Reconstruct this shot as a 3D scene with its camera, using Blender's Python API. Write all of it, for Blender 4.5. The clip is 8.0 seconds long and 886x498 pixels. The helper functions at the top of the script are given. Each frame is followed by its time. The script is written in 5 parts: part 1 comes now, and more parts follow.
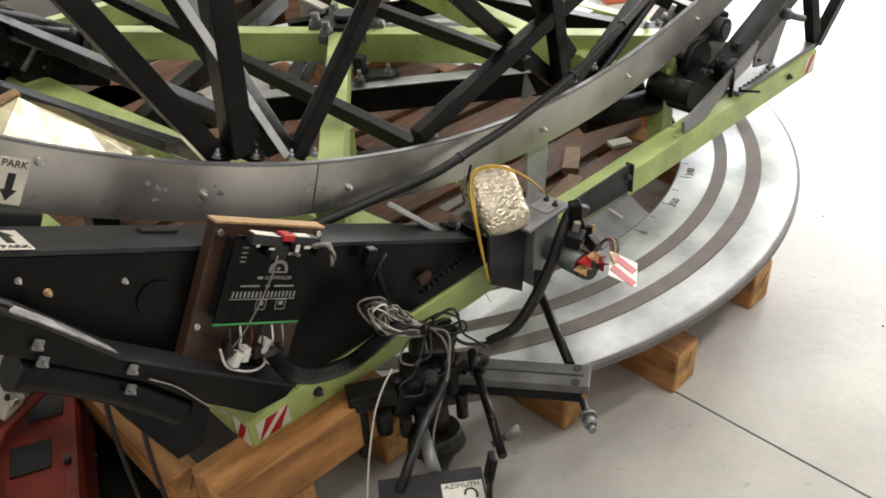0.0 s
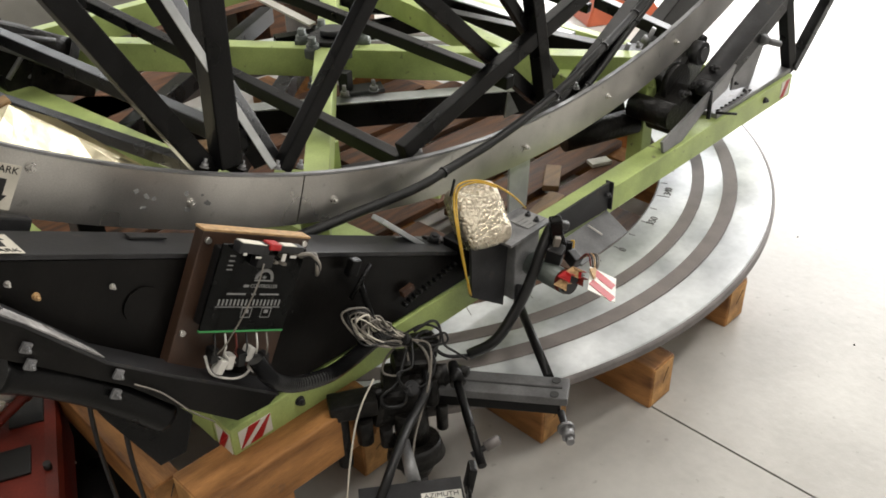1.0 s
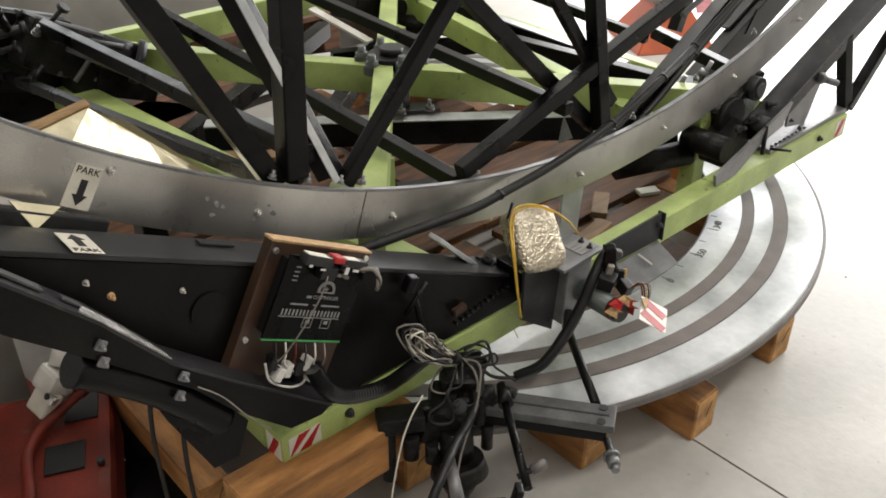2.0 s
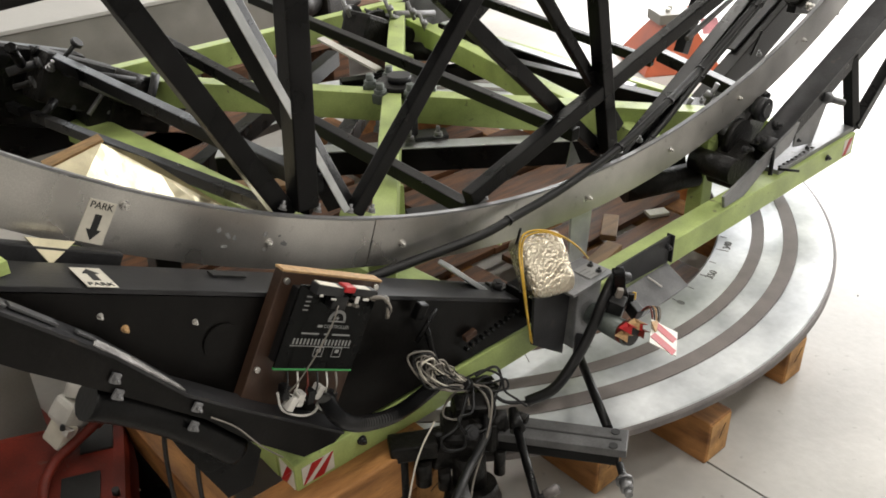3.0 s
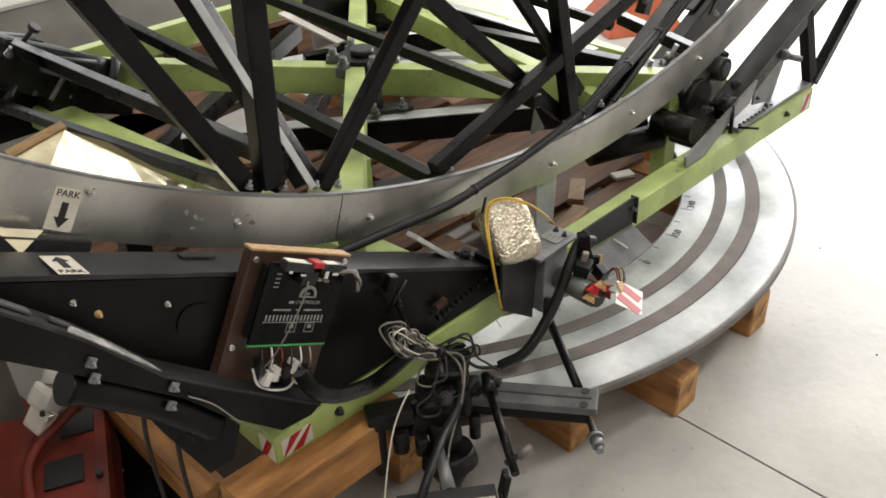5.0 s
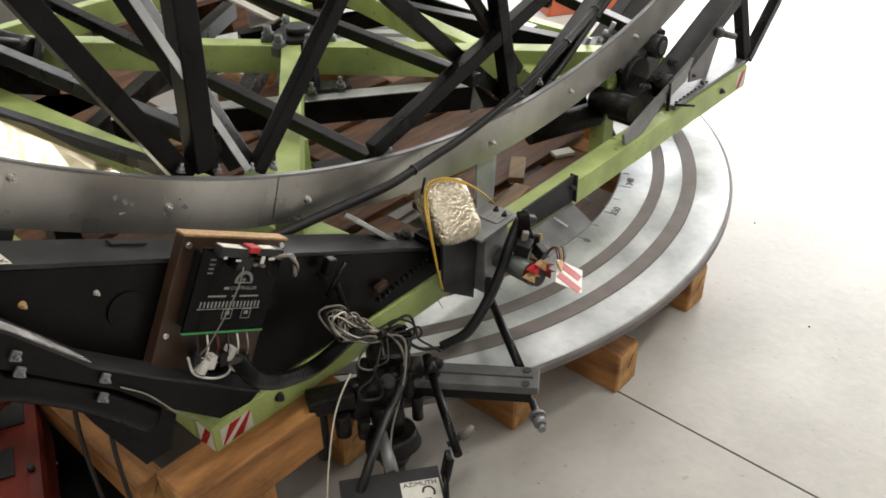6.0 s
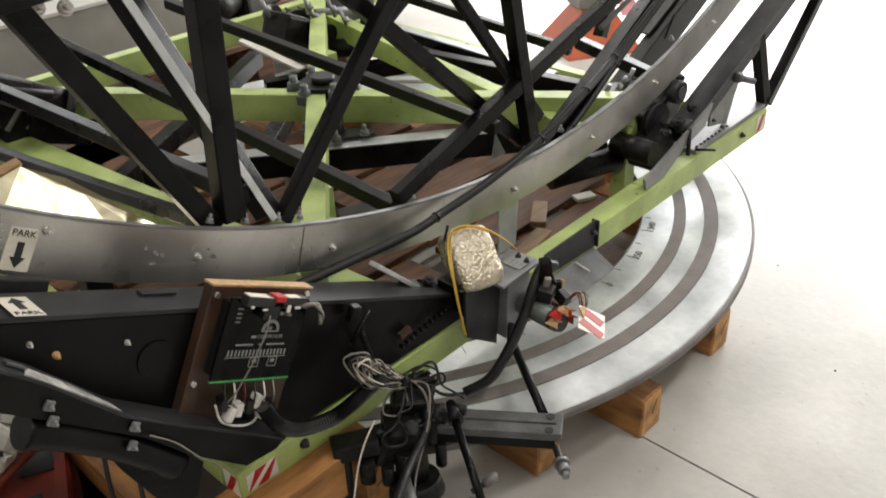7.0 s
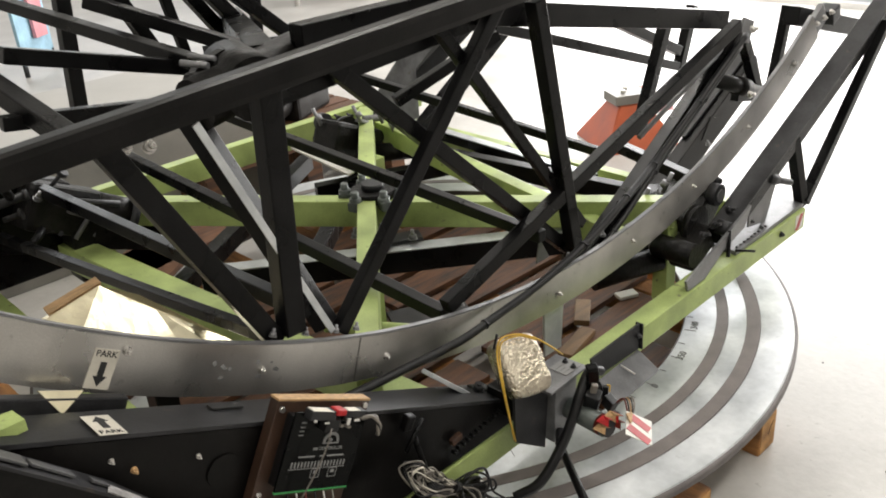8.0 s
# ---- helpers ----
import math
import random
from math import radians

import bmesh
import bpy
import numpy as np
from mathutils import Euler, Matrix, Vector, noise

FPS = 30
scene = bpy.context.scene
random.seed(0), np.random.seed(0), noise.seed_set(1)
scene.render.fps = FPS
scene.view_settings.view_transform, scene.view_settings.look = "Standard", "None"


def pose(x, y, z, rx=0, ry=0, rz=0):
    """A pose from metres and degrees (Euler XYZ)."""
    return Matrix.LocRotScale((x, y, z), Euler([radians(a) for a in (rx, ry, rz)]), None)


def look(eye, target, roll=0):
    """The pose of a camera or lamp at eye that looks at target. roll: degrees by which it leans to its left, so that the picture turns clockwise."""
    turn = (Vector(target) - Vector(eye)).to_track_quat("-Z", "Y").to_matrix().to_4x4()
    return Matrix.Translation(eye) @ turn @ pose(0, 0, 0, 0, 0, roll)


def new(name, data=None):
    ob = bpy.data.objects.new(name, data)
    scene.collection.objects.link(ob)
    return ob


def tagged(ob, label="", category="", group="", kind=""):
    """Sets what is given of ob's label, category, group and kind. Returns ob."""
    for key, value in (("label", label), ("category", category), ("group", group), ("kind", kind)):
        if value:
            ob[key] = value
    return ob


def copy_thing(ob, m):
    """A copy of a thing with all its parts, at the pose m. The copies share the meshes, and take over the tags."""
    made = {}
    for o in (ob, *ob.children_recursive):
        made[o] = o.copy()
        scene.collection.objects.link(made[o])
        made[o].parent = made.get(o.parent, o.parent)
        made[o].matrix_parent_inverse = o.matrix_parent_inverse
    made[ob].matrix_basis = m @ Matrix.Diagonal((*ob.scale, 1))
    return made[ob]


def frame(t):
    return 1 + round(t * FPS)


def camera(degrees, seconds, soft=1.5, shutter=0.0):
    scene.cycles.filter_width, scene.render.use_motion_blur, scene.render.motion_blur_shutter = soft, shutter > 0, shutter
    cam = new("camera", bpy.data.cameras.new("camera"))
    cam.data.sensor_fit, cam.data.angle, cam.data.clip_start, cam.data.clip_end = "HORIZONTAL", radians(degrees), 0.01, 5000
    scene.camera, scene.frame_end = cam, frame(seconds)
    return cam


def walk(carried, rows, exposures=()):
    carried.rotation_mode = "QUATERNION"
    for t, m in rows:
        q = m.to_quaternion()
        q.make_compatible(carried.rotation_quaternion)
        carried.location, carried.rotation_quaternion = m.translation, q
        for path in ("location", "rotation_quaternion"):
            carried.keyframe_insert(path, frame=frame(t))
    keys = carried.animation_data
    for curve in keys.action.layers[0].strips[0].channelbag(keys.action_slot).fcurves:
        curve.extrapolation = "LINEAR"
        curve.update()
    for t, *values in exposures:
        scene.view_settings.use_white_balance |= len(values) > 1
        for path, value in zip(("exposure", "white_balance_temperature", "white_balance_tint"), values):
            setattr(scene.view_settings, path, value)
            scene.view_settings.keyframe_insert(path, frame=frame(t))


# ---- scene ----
def aim(x, y, z, yaw, pitch, roll):
    """Camera pose: place, heading to the left of +y, tilt up, lean."""
    return pose(x, y, z) @ pose(0, 0, 0, 0, 0, yaw) @ pose(0, 0, 0, 90 + pitch) @ pose(0, 0, 0, 0, 0, roll)


cam = camera(53.67, 8.0, soft=1.7, shutter=0.3)
PATH = [
    (0, aim(-1.5364, -1.8943, 1.4463, -42.299, -33.915, -3.675)),
    (0.5, aim(-1.5476, -1.9025, 1.4501, -44.434, -33.453, -1.499)),
    (1, aim(-1.5611, -1.9085, 1.4526, -44.032, -32.795, -1.860)),
    (1.5, aim(-1.5818, -1.9012, 1.4630, -44.386, -32.126, 0.320)),
    (2, aim(-1.6074, -1.8854, 1.4681, -41.779, -31.593, 0.074)),
    (3.3, aim(-1.6076, -1.8968, 1.4841, -40.506, -30.157, -1.884)),
    (3.5, aim(-1.5992, -1.8992, 1.4736, -40.116, -31.413, -2.789)),
    (4, aim(-1.5929, -1.9208, 1.4816, -41.765, -32.094, -3.791)),
    (5.3, aim(-1.6139, -1.9222, 1.5035, -43.298, -32.540, -2.168)),
    (5.5, aim(-1.6069, -1.9201, 1.5000, -44.499, -33.251, -1.805)),
    (6, aim(-1.5932, -1.9177, 1.4987, -46.877, -33.843, -1.454)),
    (6.5, aim(-1.5916, -1.9158, 1.5018, -46.239, -33.400, -2.040)),
    (7, aim(-1.6005, -1.9243, 1.5227, -45.239, -31.216, -2.587)),
    (7.5, aim(-1.6246, -1.9344, 1.5683, -44.285, -27.769, -3.308)),
    (8, aim(-1.6432, -1.9392, 1.6135, -42.754, -25.757, -4.226)),
]

EXPOSURES = [(0, 0.06), (0.5, -0.05), (1.2, 0.0), (2, -0.06), (3.5, -0.01), (5.5, 0.03), (6, -0.11), (6.5, -0.11), (7.2, -0.03), (8, -0.07)]
walk(cam, PATH, EXPOSURES)

# ---- light: overcast daylight through the wide openings, added overhead fill tubes ----
world = bpy.data.worlds.new("World")
scene.world = world
world.use_nodes = True
wn = world.node_tree
sky = wn.nodes.new("ShaderNodeTexSky")
sky.sky_type, sky.sun_disc, sky.sun_elevation, sky.sun_rotation = "NISHITA", False, radians(40), radians(90)
wn.links.new(sky.outputs[0], wn.nodes["Background"].inputs["Color"])
wn.nodes["Background"].inputs["Strength"].default_value = 0.12


def area_lamp(name, eye, target, sx, sy, watts, colour):
    data = bpy.data.lights.new(name, "AREA")
    data.shape, data.size, data.size_y, data.energy, data.color = "RECTANGLE", sx, sy, watts, colour
    ob = new(name, data)
    ob.matrix_world = look(eye, target)
    return ob


area_lamp("daylight_door", (5.75, 1.2, 1.75), (0, 1.2, 0.6), 6.4, 3.0, 660, (1.0, 0.98, 0.96))
area_lamp("daylight_window", (2.2, 9.7, 2.2), (2.2, 0, 0.2), 6.0, 2.2, 95, (1.0, 0.98, 0.95))
# out-of-view fill lamps, placed and dimmed to balance the brightness
TUBES = ((-2.4, -2.6, 38), (0.6, -2.6, 54), (-3.6, 1.6, 24), (0.9, 1.0, 46), (-2.4, 5.0, 26))
for tx, ty, watts in TUBES:
    area_lamp("overhead_fill", (tx, ty, 3.82), (tx, ty, 0), 1.3, 0.25, watts, (1.0, 0.962, 0.90))


# ---- materials ----
def material(name, colour, rough=0.5, metal=0.0, vary=0.12, scale=8.0, bump=0.05, fine=180.0, second=None, spots=0.0,
             coat=0.0, gloss=0.5, stretch=(1, 1, 1), rvary=0.15):
    m = bpy.data.materials.new(name)
    m.use_nodes = True
    nt = m.node_tree
    n, l = nt.nodes, nt.links
    b = n["Principled BSDF"]
    tc = n.new("ShaderNodeTexCoord")
    mp = n.new("ShaderNodeMapping")
    mp.inputs["Scale"].default_value = stretch
    l.new(tc.outputs["Object"], mp.inputs["Vector"])
    big = n.new("ShaderNodeTexNoise")
    big.inputs["Scale"].default_value, big.inputs["Detail"].default_value = scale, 6
    small = n.new("ShaderNodeTexNoise")
    small.inputs["Scale"].default_value, small.inputs["Detail"].default_value = fine, 4
    l.new(mp.outputs[0], big.inputs["Vector"])
    l.new(mp.outputs[0], small.inputs["Vector"])
    ramp = n.new("ShaderNodeValToRGB")
    dark = tuple(c * (1 - 1.6 * vary) for c in colour)
    light = tuple(min(1, c * (1 + 1.1 * vary)) for c in colour)
    ramp.color_ramp.elements[0].position, ramp.color_ramp.elements[1].position = 0.3, 0.7
    ramp.color_ramp.elements[0].color, ramp.color_ramp.elements[1].color = (*dark, 1), (*(second or light), 1)
    l.new(big.outputs["Fac"], ramp.inputs["Fac"])
    mix = n.new("ShaderNodeMix")
    mix.data_type, mix.blend_type = "RGBA", "MULTIPLY"
    mix.inputs["Factor"].default_value = 1.0
    r2 = n.new("ShaderNodeMapRange")
    r2.inputs["To Min"].default_value, r2.inputs["To Max"].default_value = 1 - vary, 1 + vary
    l.new(small.outputs["Fac"], r2.inputs["Value"])
    comb = n.new("ShaderNodeCombineColor")
    for k in range(3):
        l.new(r2.outputs[0], comb.inputs[k])
    l.new(ramp.outputs[0], mix.inputs["A"])
    l.new(comb.outputs[0], mix.inputs["B"])
    out = mix.outputs["Result"]
    if spots:
        sp = n.new("ShaderNodeTexNoise")
        sp.inputs["Scale"].default_value, sp.inputs["Detail"].default_value = 34, 8
        l.new(tc.outputs["Object"], sp.inputs["Vector"])
        sr = n.new("ShaderNodeMapRange")
        sr.inputs["From Min"].default_value, sr.inputs["From Max"].default_value = 0.66, 0.72
        l.new(sp.outputs["Fac"], sr.inputs["Value"])
        ml = n.new("ShaderNodeMath")
        ml.operation = "MULTIPLY"
        ml.inputs[1].default_value = spots
        l.new(sr.outputs[0], ml.inputs[0])
        wear = n.new("ShaderNodeMix")
        wear.data_type = "RGBA"
        l.new(ml.outputs[0], wear.inputs["Factor"])
        l.new(out, wear.inputs["A"])
        wear.inputs["B"].default_value = (0.09, 0.07, 0.055, 1)
        out = wear.outputs["Result"]
    l.new(out, b.inputs["Base Color"])
    rr = n.new("ShaderNodeMapRange")
    rr.inputs["To Min"].default_value, rr.inputs["To Max"].default_value = max(0.04, rough - rvary), min(1, rough + rvary)
    l.new(big.outputs["Fac"], rr.inputs["Value"])
    l.new(rr.outputs[0], b.inputs["Roughness"])
    b.inputs["Metallic"].default_value = metal
    b.inputs["Coat Weight"].default_value = coat
    b.inputs["Specular IOR Level"].default_value = gloss
    if bump:
        bp = n.new("ShaderNodeBump")
        bp.inputs["Strength"].default_value, bp.inputs["Distance"].default_value = bump, 0.004
        l.new(small.outputs["Fac"], bp.inputs["Height"])
        l.new(bp.outputs[0], b.inputs["Normal"])
    return m


BLACK = material("black_paint", (0.0046, 0.0045, 0.0047), 0.30, 0, 0.5, 11, 0.10, 200, gloss=0.17)
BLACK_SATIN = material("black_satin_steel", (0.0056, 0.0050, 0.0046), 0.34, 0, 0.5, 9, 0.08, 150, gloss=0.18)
GREASY = material("greasy_black_iron", (0.0080, 0.0072, 0.0064), 0.42, 0.0, 0.6, 34, 0.55, 110, gloss=0.24)
RUBBER = material("black_rubber", (0.007, 0.007, 0.0075), 0.42, 0, 0.2, 40, 0.05, 300, gloss=0.4)
GREEN = material("light_green_paint", (0.385, 0.475, 0.165), 0.38, 0, 0.18, 9, 0.06, 200, spots=0.65)
ALU = material("brushed_aluminium", (0.51, 0.495, 0.47), 0.31, 0.85, 0.2, 6, 0.05, 420, spots=0.25)
GALV = material("galvanised_steel", (0.50, 0.53, 0.55), 0.38, 0.5, 0.14, 6, 0.04, 60, second=(0.78, 0.80, 0.81), spots=0.12)
TRACK = material("worn_track_strip", (0.165, 0.143, 0.133), 0.6, 0.1, 0.12, 22, 0.08, 220)
EDGE = material("ring_edge_steel", (0.16, 0.145, 0.14), 0.55, 0.4, 0.2, 18, 0.06, 200)
STEEL = material("grey_steel", (0.23, 0.23, 0.235), 0.45, 0.5, 0.2, 16, 0.06, 220, spots=0.4)
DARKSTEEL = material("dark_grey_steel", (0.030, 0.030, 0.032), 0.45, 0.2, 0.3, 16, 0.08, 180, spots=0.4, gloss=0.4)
CHROME = material("bright_bolt_steel", (0.62, 0.60, 0.57), 0.3, 0.9, 0.15, 60, 0.05, 200)
WOOD = material("orange_pine_timber", (0.29, 0.115, 0.032), 0.6, 0, 0.32, 5, 0.35, 60, second=(0.50, 0.235, 0.075), stretch=(6, 1, 6), spots=0.35)
WOOD_X = material("orange_pine_timber_cross", (0.29, 0.115, 0.032), 0.6, 0, 0.32, 5, 0.35, 60, second=(0.50, 0.235, 0.075), stretch=(1, 6, 6), spots=0.35)
END_GRAIN = material("pine_end_grain", (0.42, 0.20, 0.062), 0.65, 0, 0.3, 22, 0.3, 120, second=(0.60, 0.33, 0.12), spots=0.4)
PLANK = material("red_brown_plank", (0.060, 0.024, 0.011), 0.65, 0, 0.35, 6, 0.25, 70, second=(0.17, 0.070, 0.028), stretch=(1, 7, 7))
CONDUIT = material("glossy_black_conduit", (0.012, 0.012, 0.013), 0.17, 0, 0.2, 40, 0, 300, gloss=0.9)
MIDSTEEL = material("mid_grey_steel", (0.12, 0.12, 0.122), 0.45, 0.4, 0.25, 16, 0.08, 200, spots=0.5)
PALE_WOOD = material("pale_plywood", (0.24, 0.145, 0.07), 0.6, 0, 0.2, 7, 0.1, 90, stretch=(1, 6, 1))
BOARD = material("varnished_brown_board", (0.055, 0.029, 0.018), 0.42, 0, 0.25, 5, 0.08, 90, stretch=(5, 1, 1))
EDGEWOOD = material("sawn_board_edge", (0.48, 0.30, 0.14), 0.6, 0, 0.2, 30, 0.1, 200, stretch=(1, 6, 6))
PCB = material("black_circuit_board", (0.003, 0.0033, 0.0033), 0.25, 0, 0.2, 30, 0.02, 300, gloss=0.12)
PCB_EDGE = material("green_circuit_edge", (0.05, 0.33, 0.09), 0.4, 0, 0.1, 30, 0, 300)
PRINT = material("white_print", (0.24, 0.24, 0.235), 0.6, 0, 0.05, 30, 0, 300)
WHITE = material("white_plastic", (0.62, 0.60, 0.56), 0.4, 0, 0.08, 20, 0.03, 200)
LABEL = material("cream_label", (0.66, 0.62, 0.53), 0.55, 0, 0.08, 20, 0.03, 150)
FADED = material("faded_ink", (0.17, 0.17, 0.17), 0.6, 0, 0.2, 40, 0, 200)
INK = material("black_ink", (0.02, 0.02, 0.02), 0.6, 0, 0.1, 40, 0, 200)
RED = material("red_reflective", (0.40, 0.010, 0.012), 0.4, 0, 0.1, 30, 0.02, 200)
STICKER = material("white_reflective", (0.68, 0.66, 0.60), 0.4, 0, 0.08, 30, 0.02, 200)
JACKRED = material("red_machine_paint", (0.14, 0.016, 0.008), 0.5, 0, 0.35, 8, 0.05, 200, spots=0.6, gloss=0.3)
ORANGE = material("orange_paint", (0.48, 0.10, 0.035), 0.45, 0, 0.12, 8, 0.05, 200)
YELLOW = material("yellow_cable", (0.62, 0.38, 0.04), 0.45, 0, 0.12, 40, 0.05, 200)
GREYWIRE = material("grey_wire", (0.20, 0.18, 0.155), 0.5, 0, 0.2, 40, 0.03, 200)
GREYCAB = material("grey_cabinet_paint", (0.22, 0.21, 0.19), 0.5, 0, 0.12, 6, 0.04, 200)
SCRAPED_SHINE = material("scraped_paint_shine", (0.34, 0.33, 0.32), 0.5, 0.1, 0.35, 40, 0.2, 160, spots=0.9)
MOTOR = material("grey_green_motor", (0.11, 0.125, 0.115), 0.4, 0.3, 0.2, 20, 0.05, 200)
GREYWALL = material("grey_wall", (0.42, 0.41, 0.39), 0.8, 0, 0.05, 3, 0.05, 90)
WALL = material("white_wall", (0.78, 0.77, 0.74), 0.8, 0, 0.04, 3, 0.05, 90)
CEIL = material("ceiling_white", (0.7, 0.69, 0.66), 0.8, 0, 0.04, 3, 0.05, 60)
CONCRETE = material("polished_concrete", (0.43, 0.412, 0.385), 0.40, 0, 0.09, 2.6, 0.16, 38, second=(0.515, 0.50, 0.47), spots=0.26)
JOINT = material("dark_joint", (0.05, 0.045, 0.04), 0.8, 0, 0.2, 30, 0.1, 200)
PINK = material("pink_print", (0.6, 0.25, 0.28), 0.6, 0, 0.2, 6, 0, 100)
BLUE = material("pale_blue_print", (0.3, 0.48, 0.6), 0.6, 0, 0.2, 6, 0, 100)


def foil_material(name, colour, scale, strength, rough=0.24):
    m = material(name, colour, rough, 1.0, 0.06, 20, 0, 200)
    nt = m.node_tree
    tc = nt.nodes.new("ShaderNodeTexCoord")
    vo = nt.nodes.new("ShaderNodeTexVoronoi")
    vo.feature = "DISTANCE_TO_EDGE"
    vo.inputs["Scale"].default_value = scale * 0.7
    no = nt.nodes.new("ShaderNodeTexNoise")
    no.inputs["Scale"].default_value, no.inputs["Detail"].default_value = scale * 0.8, 5
    add = nt.nodes.new("ShaderNodeMath")
    bp = nt.nodes.new("ShaderNodeBump")
    bp.inputs["Strength"].default_value, bp.inputs["Distance"].default_value = strength, 0.008
    nt.links.new(tc.outputs["Object"], vo.inputs["Vector"])
    nt.links.new(tc.outputs["Object"], no.inputs["Vector"])
    nt.links.new(vo.outputs["Distance"], add.inputs[0])
    nt.links.new(no.outputs["Fac"], add.inputs[1])
    nt.links.new(add.outputs[0], bp.inputs["Height"])
    nt.links.new(bp.outputs[0], nt.nodes["Principled BSDF"].inputs["Normal"])
    return m


FOIL = foil_material("crinkled_silver_foil", (0.60, 0.54, 0.43), 150, 0.55, 0.27)
GOLD = foil_material("creased_gold_foil", (0.94, 0.86, 0.62), 26, 0.30, 0.40)


# ---- building helpers ----
ORIGIN = {}


def thing(name, base, label, category, group="", kind=""):
    ob = new(name)
    ob.location = base
    ob.empty_display_size = 0.05
    ORIGIN[name_of(ob)] = Vector(base)
    return tagged(ob, label, category, group, kind)


def name_of(ob):
    return ob.name


def part(name, bm, mat, parent, label=""):
    """One mesh, drawn in world places, under a thing or a part."""
    base = ORIGIN[name_of(parent)]
    bmesh.ops.translate(bm, verts=bm.verts, vec=-base)
    me = bpy.data.meshes.new(name)
    bm.to_mesh(me)
    bm.free()
    me.materials.append(mat)
    ob = new(name, me)
    ob.parent = parent
    ORIGIN[name_of(ob)] = base
    return tagged(ob, label)


def solo(name, bm, mat, label, category, group="", kind=""):
    """A thing of one single mesh."""
    lo = Vector((min(v.co.x for v in bm.verts) + max(v.co.x for v in bm.verts), min(v.co.y for v in bm.verts) + max(v.co.y for v in bm.verts),
                 2 * min(v.co.z for v in bm.verts))) / 2
    bmesh.ops.translate(bm, verts=bm.verts, vec=-lo)
    me = bpy.data.meshes.new(name)
    bm.to_mesh(me)
    bm.free()
    me.materials.append(mat)
    ob = new(name, me)
    ob.location = lo
    ORIGIN[name_of(ob)] = lo
    return tagged(ob, label, category, group, kind)


def merge(*bms):
    out = bms[0]
    for b in bms[1:]:
        me = bpy.data.meshes.new("tmp")
        b.to_mesh(me)
        out.from_mesh(me)
        bpy.data.meshes.remove(me)
        b.free()
    return out


def block(c, s, m=None, bevel=0.002):
    """A bevelled box of size s about c, turned by m about its centre."""
    bm = bmesh.new()
    bmesh.ops.create_cube(bm, size=1.0)
    bmesh.ops.scale(bm, vec=s, verts=bm.verts)
    if bevel:
        bmesh.ops.bevel(bm, geom=bm.edges[:], offset=min(bevel, min(s) * 0.3), segments=2, affect="EDGES", profile=0.6)
    bmesh.ops.transform(bm, matrix=Matrix.Translation(c) @ (m or Matrix.Identity(4)), verts=bm.verts)
    return bm


def turn_to(a, b, up=(0, 0, 1)):
    """A turn whose x runs from a to b and whose z is as near up as it can be."""
    x = (Vector(b) - Vector(a)).normalized()
    y = Vector(up).cross(x)
    y = y.normalized() if y.length > 1e-4 else Vector((0, 1, 0))
    z = x.cross(y)
    return Matrix((x, y, z)).transposed().to_4x4()


def bar(a, b, w, h, bevel=0.003, up=(0, 0, 1)):
    """A square tube from a to b, w wide and h high."""
    a, b = Vector(a), Vector(b)
    return block((a + b) / 2, ((b - a).length, w, h), turn_to(a, b, up), bevel)


def rod(a, b, r, n=16, r2=None):
    a, b = Vector(a), Vector(b)
    bm = bmesh.new()
    bmesh.ops.create_cone(bm, cap_ends=True, segments=n, radius1=r, radius2=r if r2 is None else r2, depth=(b - a).length)
    q = (b - a).to_track_quat("Z", "Y").to_matrix().to_4x4()
    bmesh.ops.transform(bm, matrix=Matrix.Translation((a + b) / 2) @ q, verts=bm.verts)
    for f in bm.faces:
        f.smooth = len(f.verts) == 4
    return bm


def curve_points(pts, steps=8):
    p = [Vector(v) for v in pts]
    p = [2 * p[0] - p[1]] + p + [2 * p[-1] - p[-2]]
    out = []
    for i in range(1, len(p) - 2):
        for k in range(steps):
            t = k / steps
            out.append(0.5 * (2 * p[i] + (p[i + 1] - p[i - 1]) * t + (2 * p[i - 1] - 5 * p[i] + 4 * p[i + 1] - p[i + 2]) * t * t
                              + (3 * p[i] - p[i - 1] - 3 * p[i + 1] + p[i + 2]) * t ** 3))
    out.append(p[-2])
    return out


def hose(pts, r, steps=8, n=8, ribs=0.0):
    """A round hose along a smooth line; ribs: the depth of its corrugation."""
    line = curve_points(pts, steps)
    bm = bmesh.new()
    rings, side = [], Vector((0.3, 0.5, 0.8))
    for i, c in enumerate(line):
        d = (line[min(i + 1, len(line) - 1)] - line[max(i - 1, 0)]).normalized()
        side = (side - d * side.dot(d)).normalized()
        up = d.cross(side)
        rr = r - (ribs if i % 2 else 0)
        rings.append([bm.verts.new(c + rr * (math.cos(a) * side + math.sin(a) * up)) for a in (2 * math.pi * k / n for k in range(n))])
    for r0, r1 in zip(rings, rings[1:]):
        for k in range(n):
            bm.faces.new((r0[k], r0[(k + 1) % n], r1[(k + 1) % n], r1[k])).smooth = ribs == 0
    bm.faces.new(rings[0][::-1])
    bm.faces.new(rings[-1])
    return bm


def plate(outline, y0, y1):
    """An upright plate: outline of (x, z) between two y."""
    bm = bmesh.new()
    a = [bm.verts.new((x, y0, z)) for x, z in outline]
    b = [bm.verts.new((x, y1, z)) for x, z in outline]
    bm.faces.new(a), bm.faces.new(b[::-1])
    for i in range(len(a)):
        j = (i + 1) % len(a)
        bm.faces.new((a[j], a[i], b[i], b[j]))
    bmesh.ops.recalc_face_normals(bm, faces=bm.faces)
    return bm


